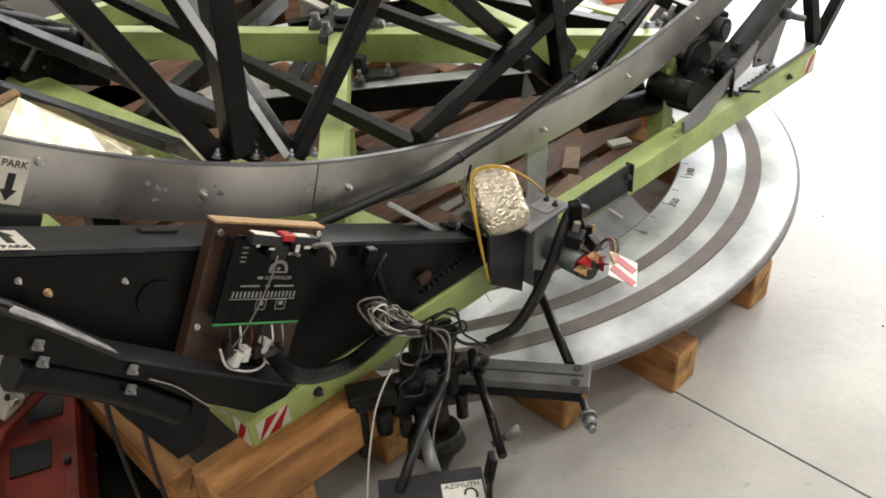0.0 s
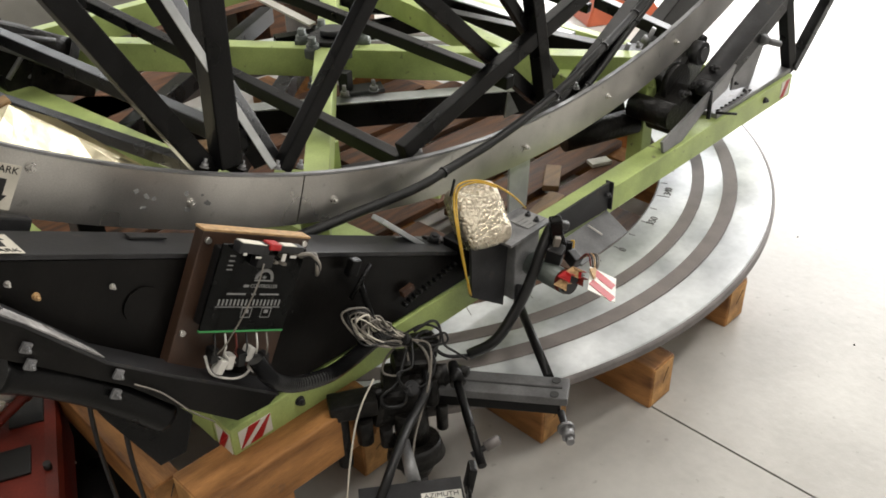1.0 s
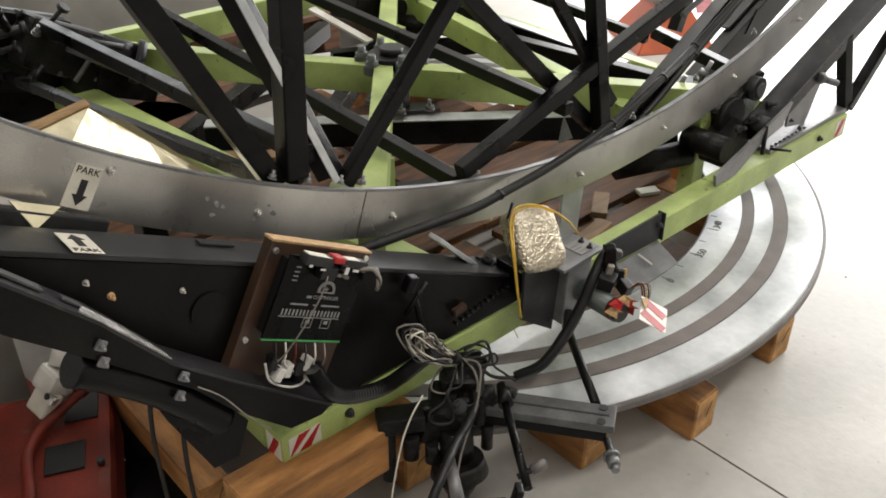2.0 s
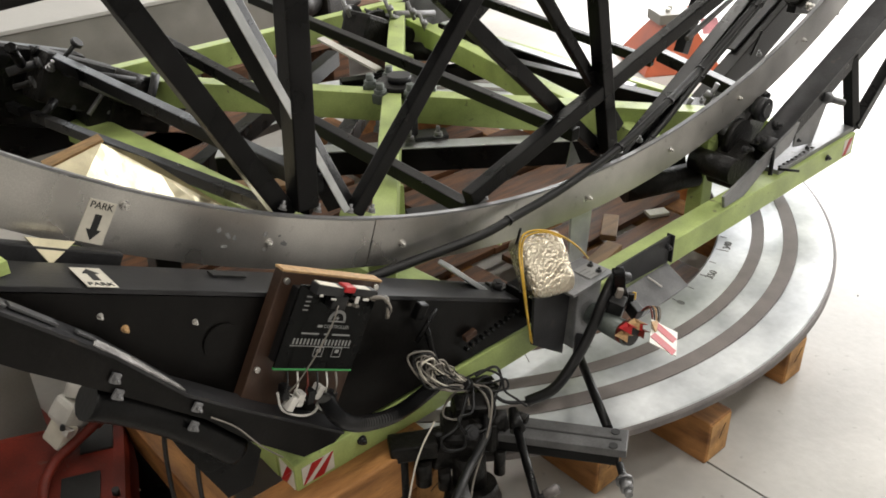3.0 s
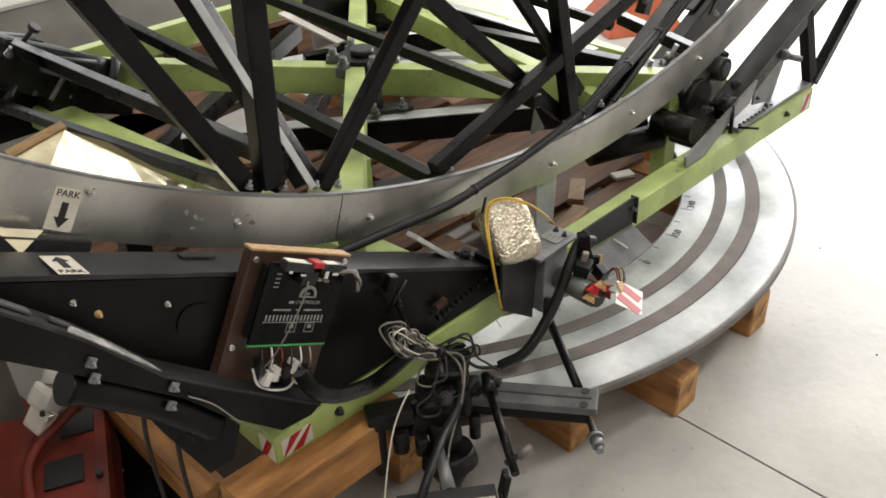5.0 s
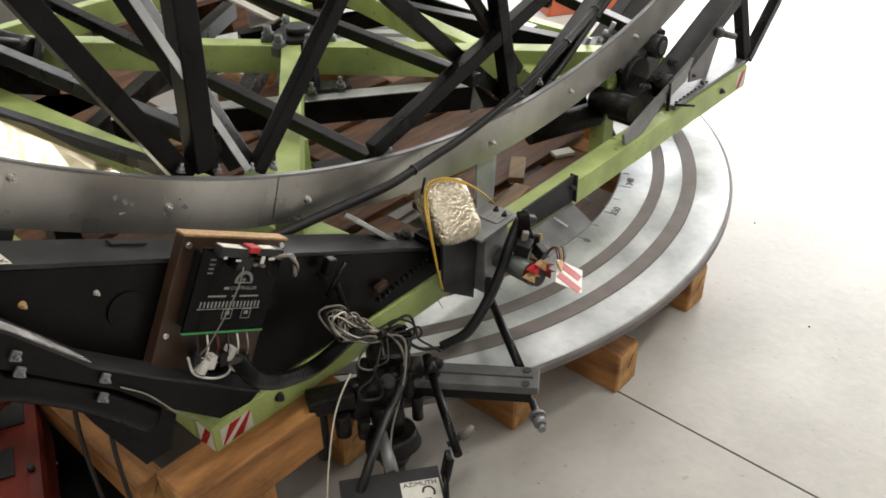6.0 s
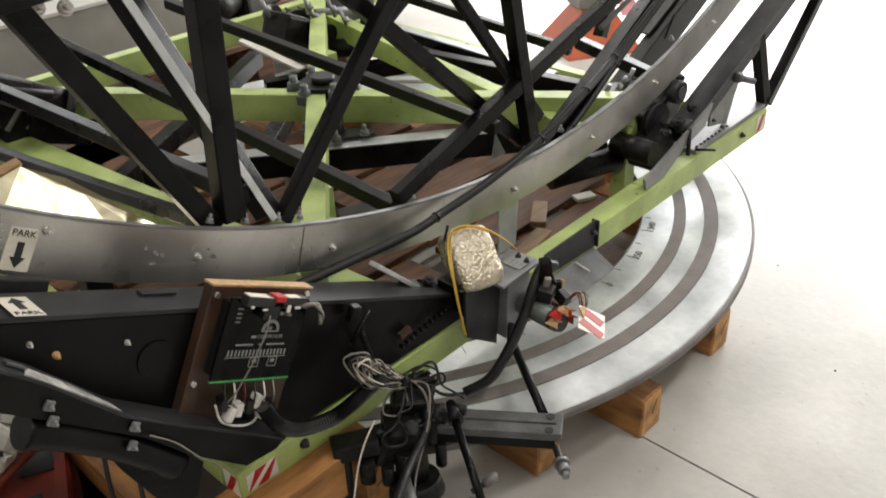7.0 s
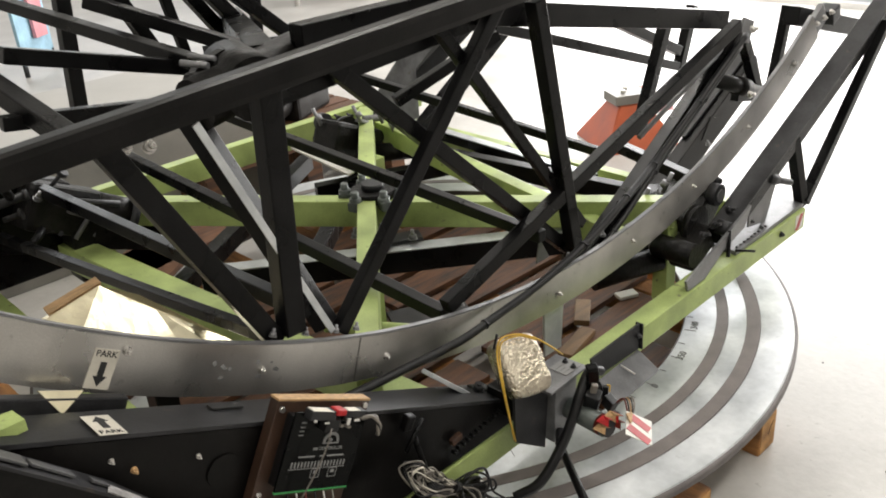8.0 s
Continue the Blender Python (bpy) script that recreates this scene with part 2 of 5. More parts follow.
def flat(outline, z0, z1):
    bm = plate([(x, y) for x, y in outline], z0, z1)
    for v in bm.verts:
        v.co = Vector((v.co.x, v.co.z, v.co.y))
    bmesh.ops.recalc_face_normals(bm, faces=bm.faces)
    return bm


def disc_ring(r0, r1, z0, z1, n=160, a0=0.0, a1=2 * math.pi):
    """A flat ring about the origin."""
    bm = bmesh.new()
    full = a1 - a0 > 6.28
    rows = []
    for k in range(n if full else n + 1):
        a = a0 + (a1 - a0) * k / n
        c, s = math.cos(a), math.sin(a)
        rows.append([bm.verts.new((r * c, r * s, z)) for r, z in ((r0, z1), (r1 - 0.003, z1), (r1, z1 - 0.003), (r1, z0), (r0, z0))])
    pairs = list(zip(rows, rows[1:] + rows[:1])) if full else list(zip(rows, rows[1:]))
    for p, q in pairs:
        for i in range(5):
            j = (i + 1) % 5
            bm.faces.new((p[i], p[j], q[j], q[i]))
    if not full:
        bm.faces.new(rows[0])
        bm.faces.new(rows[-1][::-1])
    bmesh.ops.recalc_face_normals(bm, faces=bm.faces)
    return bm


def hexbolt(c, axis, r=0.009, h=0.009, shank=0.0):
    """A bolt head with washer, standing out along axis from c."""
    c, d = Vector(c), Vector(axis).normalized()
    return merge(rod(c, c + d * 0.0015, r * 1.25, 16), rod(c, c + d * h, r, 6), rod(c, c + d * (h + 0.005 + shank), r * 0.5, 10))


def letters(text, size, m, parent, mat, name, depth=0.0006):
    """Raised lettering with the built-in font, as a mesh."""
    cu = bpy.data.curves.new("tmp", "FONT")
    cu.body, cu.size, cu.extrude, cu.align_x, cu.align_y = text, size, depth, "CENTER", "CENTER"
    tmp = new("tmp", cu)
    me = bpy.data.meshes.new_from_object(tmp)
    bpy.data.objects.remove(tmp)
    bm = bmesh.new()
    bm.from_mesh(me)
    bmesh.ops.transform(bm, matrix=m, verts=bm.verts)
    return part(name, bm, mat, parent)


# ---- the hall ----
FX0, FX1, FY0, FY1, HALL = -5.0, 6.0, -5.0, 10.0, 4.0
JX = -0.147
floor_bm = bmesh.new()
for x0, x1, z in ((FX0, JX - 0.003, 0.0), (JX + 0.003, FX1, 0.0)):
    vs = [floor_bm.verts.new(p) for p in ((x0, FY0, z), (x1, FY0, z), (x1, FY1, z), (x0, FY1, z))]
    floor_bm.faces.new(vs)
for xa, xb in ((JX - 0.003, JX - 0.003), (JX + 0.003, JX + 0.003)):
    vs = [floor_bm.verts.new(p) for p in ((xa, FY0, 0), (xa, FY1, 0), (xa, FY1, -0.02), (xa, FY0, -0.02))]
    floor_bm.faces.new(vs)
bmesh.ops.recalc_face_normals(floor_bm, faces=floor_bm.faces)
me = bpy.data.meshes.new("floor")
floor_bm.to_mesh(me)
floor_bm.free()
me.materials.append(CONCRETE)
floor = tagged(new("floor", me), "polished pale grey concrete floor with a saw-cut joint", "floor", "", "structure")
ORIGIN["floor"] = Vector((0, 0, 0))
part("joint", block((JX, 2.5, -0.03), (0.05, 15, 0.03), None, 0), JOINT, floor, "dark saw-cut floor joint")


def wall_with_opening(name, axis, at, a0, a1, o0, o1, z0, z1, mat=None, label="plain white plastered hall wall", thick=0.2):
    """A wall across x or y with one opening from o0 to o1 and z0 to z1."""
    pieces = []
    for p0, p1, q0, q1 in ((a0, o0, 0, HALL), (o1, a1, 0, HALL), (o0, o1, 0, z0), (o0, o1, z1, HALL)):
        if p1 - p0 < 0.01 or q1 - q0 < 0.01:
            continue
        c, s = ((p0 + p1) / 2, (q0 + q1) / 2), (p1 - p0, q1 - q0)
        pieces.append(block((at, c[0], c[1]) if axis == "x" else (c[0], at, c[1]), (thick, s[0], s[1]) if axis == "x" else (s[0], thick, s[1]), None, 0))
    return solo(name, merge(*pieces), mat or WALL, label, "wall", "", "structure")


wall_with_opening("wall_east", "x", FX1 + 0.1, FY0, FY1, -2.2, 4.6, 0.05, 3.4)
wall_with_opening("wall_north", "y", FY1 + 0.1, FX0, FX1, -1.0, 5.4, 1.0, 3.4)
# west and south walls are out of view; their grey tunes ambient light
wall_with_opening("wall_west", "x", FX0 - 0.1, FY0, FY1, 0, 0, 0, 0, GREYWALL, "unseen hall wall, grey to hold down ambient light")
wall_with_opening("wall_south", "y", FY0 - 0.1, FX0, FX1, 0, 0, 0, 0, GREYWALL, "unseen hall wall, grey to hold down ambient light")
solo("ceiling", block(((FX0 + FX1) / 2, (FY0 + FY1) / 2, HALL + 0.1), (11.4, 15.4, 0.2), None, 0), CEIL, "plain white hall ceiling", "ceiling", "", "structure")

# ---- timber supports ----
def timber(a, b, w, h, mat, label="rough sawn orange pine timber lying on the floor"):
    """A sawn timber with its end grain and a drying crack or two."""
    a, b = Vector(a), Vector(b)
    low = Vector(((a.x + b.x) / 2, (a.y + b.y) / 2, min(a.z, b.z) - (h / 2 if abs(b.z - a.z) < 0.01 else 0)))
    t = thing("timber", low, label, "timber", "timbers under the ring")
    bm = bar(a, b, w, h, 0.005)
    for v in bm.verts:
        v.co += Vector((noise.noise(v.co * 9), noise.noise(v.co * 9 + Vector((5, 0, 0))), 0)) * 0.0015
    part("body", bm, mat, t)
    d = (b - a).normalized()
    m = turn_to(a, b)
    for end, s in ((a, -1), (b, 1)):
        face = block(end + d * s * 0.0008, (0.0022, w - 0.010, h - 0.010), m, 0.0006)
        part("end_grain", face, END_GRAIN, t, "sawn end grain")
        crack = merge(*[block(end + d * s * 0.0018 + m.to_3x3() @ Vector((0, (k - 0.5) * w * 0.22, (0.4 - k) * h * 0.3)), (0.002, 0.0016, h * (0.20 + 0.16 * ((len(ORIGIN) + k) % 3))), m @ pose(0, 0, 0, 24 - 50 * k + 13 * (len(ORIGIN) % 5)), 0) for k in ((0, 1) if len(ORIGIN) % 2 else (0,))])
        part("crack", crack, JOINT, t, "dark drying crack")
    return t


BEAM_H = 0.118
for x, y0 in ((-0.115, -1.140), (0.282, -1.110), (-0.378, -1.030), (-0.718, -0.815), (0.70, -0.80)):
    timber((x, y0, BEAM_H / 2), (x, 1.05, BEAM_H / 2), 0.088, BEAM_H, WOOD)
for k in range(8):
    a = radians(22.5 + 45 * k)
    timber((0.96 * math.cos(a), 0.96 * math.sin(a), 0.014), (0.96 * math.cos(a), 0.96 * math.sin(a), 0.228), 0.1, 0.1, WOOD, "short pine block standing under the steel ring")
# the timber under the near corner, its support, and the timber along the side
timber((-1.165, -0.86, 0.271), (-0.79, -0.86, 0.271), 0.10, 0.106, WOOD_X, "orange pine timber under the green frame corner")
timber((-1.06, -0.86, 0.0), (-1.06, -0.86, 0.217), 0.09, 0.14, WOOD, "pine block standing on the concrete floor")
timber((-1.175, -0.80, 0.272), (-1.175, 0.9, 0.272), 0.058, 0.075, WOOD, "long orange timber beam along the frame side")
timber((-1.175, 0.5, 0.0), (-1.175, 0.5, 0.234), 0.09, 0.10, WOOD, "pine block standing on the concrete floor")

# planks inside the ring
deck = thing("pallet_deck", (0, 0, 0.118), "red-brown wooden pallet boards inside the steel ring", "pallet")
rnd = random.Random(4)
for i in range(9):
    y = -0.70 + i * 0.172
    half = math.sqrt(max(0.05, 0.845 ** 2 - (abs(y) + 0.06) ** 2))
    for sx0, sx1 in ((-half, -0.02 + rnd.uniform(-.1, .1)), (0.0 + rnd.uniform(0, .1), half)):
        part("plank", block(((sx0 + sx1) / 2, y, 0.130 + rnd.uniform(-0.001, 0.003)), (sx1 - sx0, 0.135, 0.022), pose(0, 0, 0, 0, 0, rnd.uniform(-1, 1)), 0.003), PLANK, deck)
scraps = ((0.72, 1.0, 0.46, 0.07, 95), (0.55, -0.46, 0.07, 0.04, -25))
for x, y, lx, ly, a in scraps:
    solo("white_strip", block((x, y, 0.150), (lx, ly, 0.012), pose(0, 0, 0, 0, 0, a), 0.002), WHITE, "loose white plastic strip lying on boards", "strip", "loose strips")
for x, y, lx, ly, a in ((0.20, -0.52, 0.17, 0.05, 12), (-0.28, 0.62, 0.34, 0.1, -30), (0.36, -0.42, 0.14, 0.05, 35)):
    solo("wood_offcut", block((x, y, 0.153), (lx, ly, 0.02), pose(0, 0, 0, 0, 0, a), 0.003), PALE_WOOD, "pale plywood offcut lying on the boards", "offcut", "wood offcuts")

for x, y, lx, ly, a in ((-0.60, 0.80, 0.55, 0.26, 35), (-0.92, 0.36, 0.40, 0.16, -70), (-0.28, 0.95, 0.5, 0.22, 12)):
    solo("plywood_sheet", block((x, y, 0.263), (lx, ly, 0.022), pose(0, 0, 0, 0, 0, a), 0.002), PLANK, "red-brown plywood sheet lying on the steel ring", "plywood", "plywood sheets")

# ---- the azimuth ring ----
ring = thing("azimuth_ring", (0, 0, 0.228), "flat galvanised steel turntable ring with two dark tracks", "ring")
RZ = 0.25
part("ring_plate", disc_ring(0.862, 1.166, RZ - 0.016, RZ), GALV, ring)
part("rim", disc_ring(1.1662, 1.175, RZ - 0.020, RZ - 0.002), EDGE, ring, "dark worn steel rim")
part("track_strip", disc_ring(0.950, 0.985, RZ, RZ + 0.0015), TRACK, ring, "dark brown-grey track strip")
part("track_strip", disc_ring(1.035, 1.075, RZ, RZ + 0.0015), TRACK, ring, "dark brown-grey track strip")
part("inner_edge", disc_ring(0.858, 0.8618, RZ - 0.03, RZ - 0.001), EDGE, ring)
for k in range(-14, 8):
    a = radians(-87.3 + 5.0 * k)
    ln = 0.034 if k % 2 == 0 else 0.018
    c = Vector((math.cos(a), math.sin(a), 0))
    part("tick", bar(c * 0.866 + Vector((0, 0, RZ + 0.0004)), c * (0.866 + ln) + Vector((0, 0, RZ + 0.0004)), 0.0020, 0.0008, 0), FADED, ring)
for text, deg in (("0", -87.3), ("350", -76.4), ("340", -65.3), ("10", -98.4)):
    a = radians(deg)
    m = Matrix.Translation((0.893 * math.cos(a), 0.893 * math.sin(a), RZ + 0.0008)) @ pose(0, 0, 0, 0, 0, deg + 90)
    letters(text, 0.029, m, ring, FADED, "number")

ring.location += Vector((-0.004, -0.010, 0.0))

# ---- green turntable frame ----
frame_green = thing("turntable_frame", (0, 0, 0.252), "light green painted steel turntable frame with warning stickers", "frame")
GZ, GH = 0.362, 0.074
GL, GR = 0.349, 0.392      # the front bar stands a little out of level


def on_front(x):
    return GL + (GR - GL) * (x + 1.065) / 2.03


part("bar", bar((-1.065, -0.823, GL), (0.965, -0.823, GR), 0.062, 0.069), GREEN, frame_green)
part("bar", bar((-1.034, -0.79, GL), (-1.034, 1.0, GZ), 0.062, GH - 0.002), GREEN, frame_green)
part("bar", bar((0.943, -0.81, GZ), (0.943, 1.0, GZ), 0.044, GH - 0.002), GREEN, frame_green)
part("bar", bar((-0.75, 0.96, 0.52), (0.95, 0.96, 0.52), 0.05, 0.09), GREEN, frame_green)
part("bar", bar((-0.615, -0.75, 0.45), (-0.79, 0.96, 0.46), 0.08, 0.08), GREEN, frame_green)
part("bar", bar((0.25, -0.64, 0.512), (0.58, 0.94, 0.515), 0.05, 0.075), GREEN, frame_green)
part("bar", bar((0.69, -0.40, 0.400), (0.80, 0.96, 0.420), 0.05, 0.06), GREEN, frame_green)
part("cross_arm", bar((-0.66, 0.80, 0.555), (0.46, -0.68, 0.545), 0.055, 0.085), GREEN, frame_green)
part("cross_arm", bar((-0.72, -0.68, 0.558), (0.52, 0.80, 0.562), 0.055, 0.088), GREEN, frame_green)
for x, y in ((-0.70, -0.66), (0.45, -0.66), (-0.65, 0.80), (0.5, 0.80), (-0.4, -0.3), (0.3, 0.5)):
    part("leg", bar((x, y, 0.252), (x, y, 0.515), 0.05, 0.05), GREEN, frame_green)
for x in (-0.92, 0.80):
    part("bolt", hexbolt((x, -0.8545, on_front(x) + 0.005), (0, -1, 0), 0.008, 0.008), DARKSTEEL, frame_green)


def warning_sticker(c, m, w=0.075, h=0.056):
    """A white sticker with slanted red stripes; x along, z up, facing -y before the turn."""
    base = Matrix.Translation(c) @ m
    bm = block((0, 0, 0), (w, 0.0012, h), None, 0)
    bmesh.ops.transform(bm, matrix=base, verts=bm.verts)
    st = part("warning_sticker", bm, STICKER, frame_green, "white warning sticker with red stripes")
    for k in (-0.85, 0.85):
        x = k * w * 0.36
        s = h * 0.55
        pts = [(max(-w / 2, min(w / 2, px)), pz) for px, pz in ((x - s - 0.2 * w, -h / 2), (x - s + 0.17 * w, -h / 2), (x + s + 0.17 * w, h / 2), (x + s - 0.2 * w, h / 2))]
        if abs(pts[0][0] - pts[1][0]) < 0.003 and abs(pts[2][0] - pts[3][0]) < 0.003:
            continue
        bm = plate(pts, -0.0014, -0.0006)
        bmesh.ops.transform(bm, matrix=base, verts=bm.verts)
        part("stripe", bm, RED, st, "red stripe")


warning_sticker((-1.018, -0.8548, GL + 0.002), Matrix.Identity(4), 0.068, 0.040)
warning_sticker((-1.0658, -0.826, GL - 0.004), pose(0, 0, 0, 0, 0, -90), 0.045, 0.05)
warning_sticker((0.925, -0.8548, GR), Matrix.Identity(4), 0.05, 0.050)

# centre pivot clamp on the crossing
pivot = thing("pivot_clamp", (-0.04, 0.02, 0.60), "greasy black pivot clamp bolted on the cross arms", "clamp")
part("collar", rod((-0.05, 0.04, 0.605), (-0.05, 0.04, 0.635), 0.070, 24), GREASY, pivot)
part("cap", rod((-0.05, 0.04, 0.635), (-0.05, 0.04, 0.655), 0.035, 20), DARKSTEEL, pivot)
for k in range(6):
    a = radians(60 * k + 12)
    c = Vector((-0.05 + 0.088 * math.cos(a), 0.04 + 0.088 * math.sin(a), 0.60))
    part("lug", merge(block(c + Vector((0, 0, 0.01)), (0.042, 0.034, 0.030), pose(0, 0, 0, 0, 0, 60 * k + 12), 0.006), rod(c, c + Vector((0, 0, 0.055)), 0.012, 10), rod(c, c + Vector((0, 0, 0.036)), 0.019, 6)), MOTOR, pivot)
pivot.location += Vector((-0.022, 0.020, -0.018))
bracket = thing("pivot_bracket", (-0.13, -0.09, 0.46), "dark steel bracket with bolts beside the pivot", "bracket")
part("plate", block((-0.10, -0.09, 0.50), (0.12, 0.06, 0.012), pose(0, 0, 0, 0, 0, -30)), DARKSTEEL, bracket)
part("post", block((-0.14, -0.07, 0.53), (0.03, 0.03, 0.06), pose(0, 0, 0, 0, 0, 20)), DARKSTEEL, bracket)
for x, y in ((-0.09, -0.13), (-0.17, -0.10), (-0.19, 0.02), (0.02, -0.02)):
    part("bolt", hexbolt((x, y, 0.505), (0, 0, 1), 0.012, 0.014, 0.012), STEEL, bracket)

# ---- elevation wheel ----
wheel = thing("elevation_wheel", (0, -0.70, 0.49), "large black truss wheel with a curved aluminium rim", "wheel")
CX, CZ, R0, R1, WY = -0.0594, 2.7265, 2.137, 2.232, -0.71


def arc_plate(a0, a1, r0, r1, y0, y1, n=60):
    """A plate bent along the wheel; angles from straight down, in degrees, to +x."""
    bm = bmesh.new()
    rows = []
    for k in range(n + 1):
        a = radians(a0 + (a1 - a0) * k / n)
        s, c = math.sin(a), -math.cos(a)
        rows.append([bm.verts.new((CX + r * s, y, CZ + r * c)) for r, y in ((r0, y0), (r1, y0), (r1, y1), (r0, y1))])
    for p, q in zip(rows, rows[1:]):
        for i in range(4):
            j = (i + 1) % 4
            bm.faces.new((p[i], p[j], q[j], q[i]))
    bm.faces.new(rows[0]), bm.faces.new(rows[-1][::-1])
    bmesh.ops.recalc_face_normals(bm, faces=bm.faces)
    return bm


def on_rim(x, r=None):
    r = r or (R0 + R1) / 2
    return CZ - math.sqrt(r * r - (x - CX) ** 2)


SEAM = -18.9
rim_l = part("rim_plate", arc_plate(-48, SEAM - 0.04, R0, R1, WY - 0.004, WY + 0.004), ALU, wheel, "brushed aluminium rim plate")
rim_r = part("rim_plate", arc_plate(SEAM + 0.04, 35.4, R0, R1, WY - 0.004, WY + 0.004), ALU, wheel, "brushed aluminium rim plate")
part("rim_flange", arc_plate(-48, 35.4, R0 - 0.0045, R0 - 0.0005, WY - 0.003, WY + 0.009, 90), STEEL, wheel)
part("splice_plate", arc_plate(SEAM - 4.2, SEAM + 4.2, R0 + 0.012, R1 - 0.012, WY + 0.0045, WY + 0.010, 10), ALU, wheel)
for x, dz in ((-1.206, 0.032), (-0.98, 0.0), (-0.693, -0.004), (-0.124, -0.010), (0.194, 0.003), (0.497, 0.007), (0.801, -0.001), (1.078, -0.010), (-1.42, -0.002)):
    part("bolt", hexbolt((x, WY - 0.0042, on_rim(x) + dz), (0, -1, 0), 0.0068, 0.007), CHROME, wheel, "bright hex bolt")
for x in (-0.93, -0.86, -0.79, -0.74, -0.44, -0.05, 0.02, 0.10, 0.36, 0.62):
    z = on_rim(x, R0 - 0.005)
    part("flange_bolt", hexbolt((x, WY + 0.025, z + 0.001), (CX - x, 0, CZ - z), 0.0065, 0.008, 0.003), STEEL, wheel)
SY = -0.675
part("top_chord", bar((-1.70, SY, 1.198), (1.45, SY, 1.394), 0.052, 0.052, 0.014), BLACK_SATIN, wheel)


def strut(a, b, w=0.042, h=0.042, mat=None):
    return part("strut", bar(a, b, w, h, 0.003), mat or BLACK, wheel)


strut((-0.882, SY, 0.766), (-0.857, SY, 1.240), 0.040, 0.044)
strut((-0.775, SY, 0.714), (-0.260, SY, 1.283), 0.026, 0.030)
strut((-0.910, SY + 0.015, 0.755), (-1.160, SY + 0.015, 1.233), 0.034, 0.038)
# thin pale strip paints the daylight reflected off this strut's right side
part("lit_face_strip", bar((-0.799, -0.690, 0.733), (-1.003, -0.690, 1.214), 0.014, 0.004, 0.001, (0, 1, 0)), GALV, wheel, "pale strip painting reflected light on the strut face")
strut((-0.795, -0.665, 0.735), (-0.905, -0.48, 1.165), 0.04, 0.04)
part("bright_rod", rod((0.809, -0.655, 1.000), (0.300, -0.655, 0.815), 0.0075, 12), STEEL, wheel, "bare steel stay rod")
strut((-0.480, SY, 0.640), (0.76, SY, 1.035), 0.030, 0.036)
strut((0.03, -0.655, 0.528), (0.80, -0.655, 0.995), 0.040, 0.046)
strut((-0.012, SY, 0.605), (-0.149, SY, 1.26), 0.034, 0.036)
strut((0.045, SY + 0.02, 0.650), (-0.450, SY + 0.02, 1.280), 0.022, 0.026)
strut((-0.002, SY + 0.035, 0.594), (-0.725, SY + 0.035, 1.262), 0.030, 0.032)
# cross tubes that run back through the wheel
strut((-0.850, -0.68, 0.80), (-0.833, 0.70, 0.712), 0.028, 0.034)
strut((-0.470, -0.66, 0.610), (-0.577, 0.70, 0.756), 0.030, 0.032)
strut((-0.144, -0.68, 0.690), (-0.171, 0.70, 0.766), 0.028, 0.030)
strut((-0.908, -0.66, 0.755), (-0.979, 0.70, 0.607), 0.024, 0.026)
strut((0.527, -0.40, 0.642), (0.332, 0.70, 0.809), 0.026, 0.028)
strut((-1.140, -0.30, 1.305), (-0.600, -0.30, 1.15), 0.028, 0.030)
strut((-1.201, -0.40, 1.215), (-0.720, -0.42, 1.150), 0.026, 0.026)
strut((-0.850, 0.0, 1.325), (-0.595, -0.30, 1.186), 0.026, 0.030)
strut((-0.781, 0.30, 1.33), (-0.806, 0.30, 1.02), 0.036, 0.036)
strut((-1.175, -0.28, 1.27), (-1.135, -0.52, 1.19), 0.034, 0.036)
strut((-0.800, 0.0, 1.37), (-0.703, 0.0, 1.165), 0.034, 0.030)
strut((-0.730, -0.10, 1.39), (-0.690, -0.10, 1.19), 0.020, 0.022)
strut((-0.500, 0.30, 1.326), (-0.342, 0.30, 1.106), 0.034, 0.036)
strut((-0.220, 0.32, 1.26), (-0.238, 0.32, 1.05), 0.028, 0.028)
strut((-0.440, 0.20, 1.311), (-0.130, 0.20, 1.038), 0.034, 0.036)
strut((0.760, 0.30, 0.93), (2.053, 0.30, 0.493), 0.040, 0.040)
strut((1.377, 0.30, 0.877), (2.05, 0.30, 0.57), 0.045, 0.045)
strut((1.633, 0.100, 0.860), (1.428, 0.100, 0.358), 0.046, 0.046)
strut((2.162, 0.300, 0.763), (2.060, 0.300, 0.472), 0.046, 0.046)
strut((-0.27, -0.62, 1.25), (0.80, -0.60, 1.035), 0.05, 0.055)
strut((-0.66, -0.50, 1.262), (-0.08, -0.50, 1.262), 0.045, 0.050)
strut((0.940, -0.60, 0.955), (1.100, -0.60, 0.700), 0.030, 0.034)
strut((1.235, -0.60, 1.00), (1.175, -0.60, 0.750), 0.030, 0.034)
strut((0.920, -0.60, 0.765), (1.22, -0.60, 0.70), 0.028, 0.028)
part("node_plate", plate([(-0.855, 1.245), (-0.80, 1.262), (-0.683, 1.252), (-0.606, 1.225), (-0.705, 1.15), (-0.86, 1.172), (-0.895, 1.205)], -0.46, -0.44), BLACK_SATIN, wheel)
strut((-0.500, 0.2, 1.332), (-0.282, 0.2, 1.07), 0.034, 0.036)
strut((-1.02, 0.35, 1.45), (-1.05, 0.35, 1.20), 0.030, 0.030)
strut((-0.70, -0.45, 1.21), (-0.30, 0.35, 1.15), 0.06, 0.06)
strut((-0.80, -0.45, 1.22), (-0.90, 0.40, 1.30), 0.028, 0.028)
strut((-0.800, -0.60, 1.187), (-0.20, -0.60, 1.231), 0.026, 0.028)
strut((-0.168, -0.20, 0.96), (0.133, -0.30, 1.09), 0.03, 0.03)
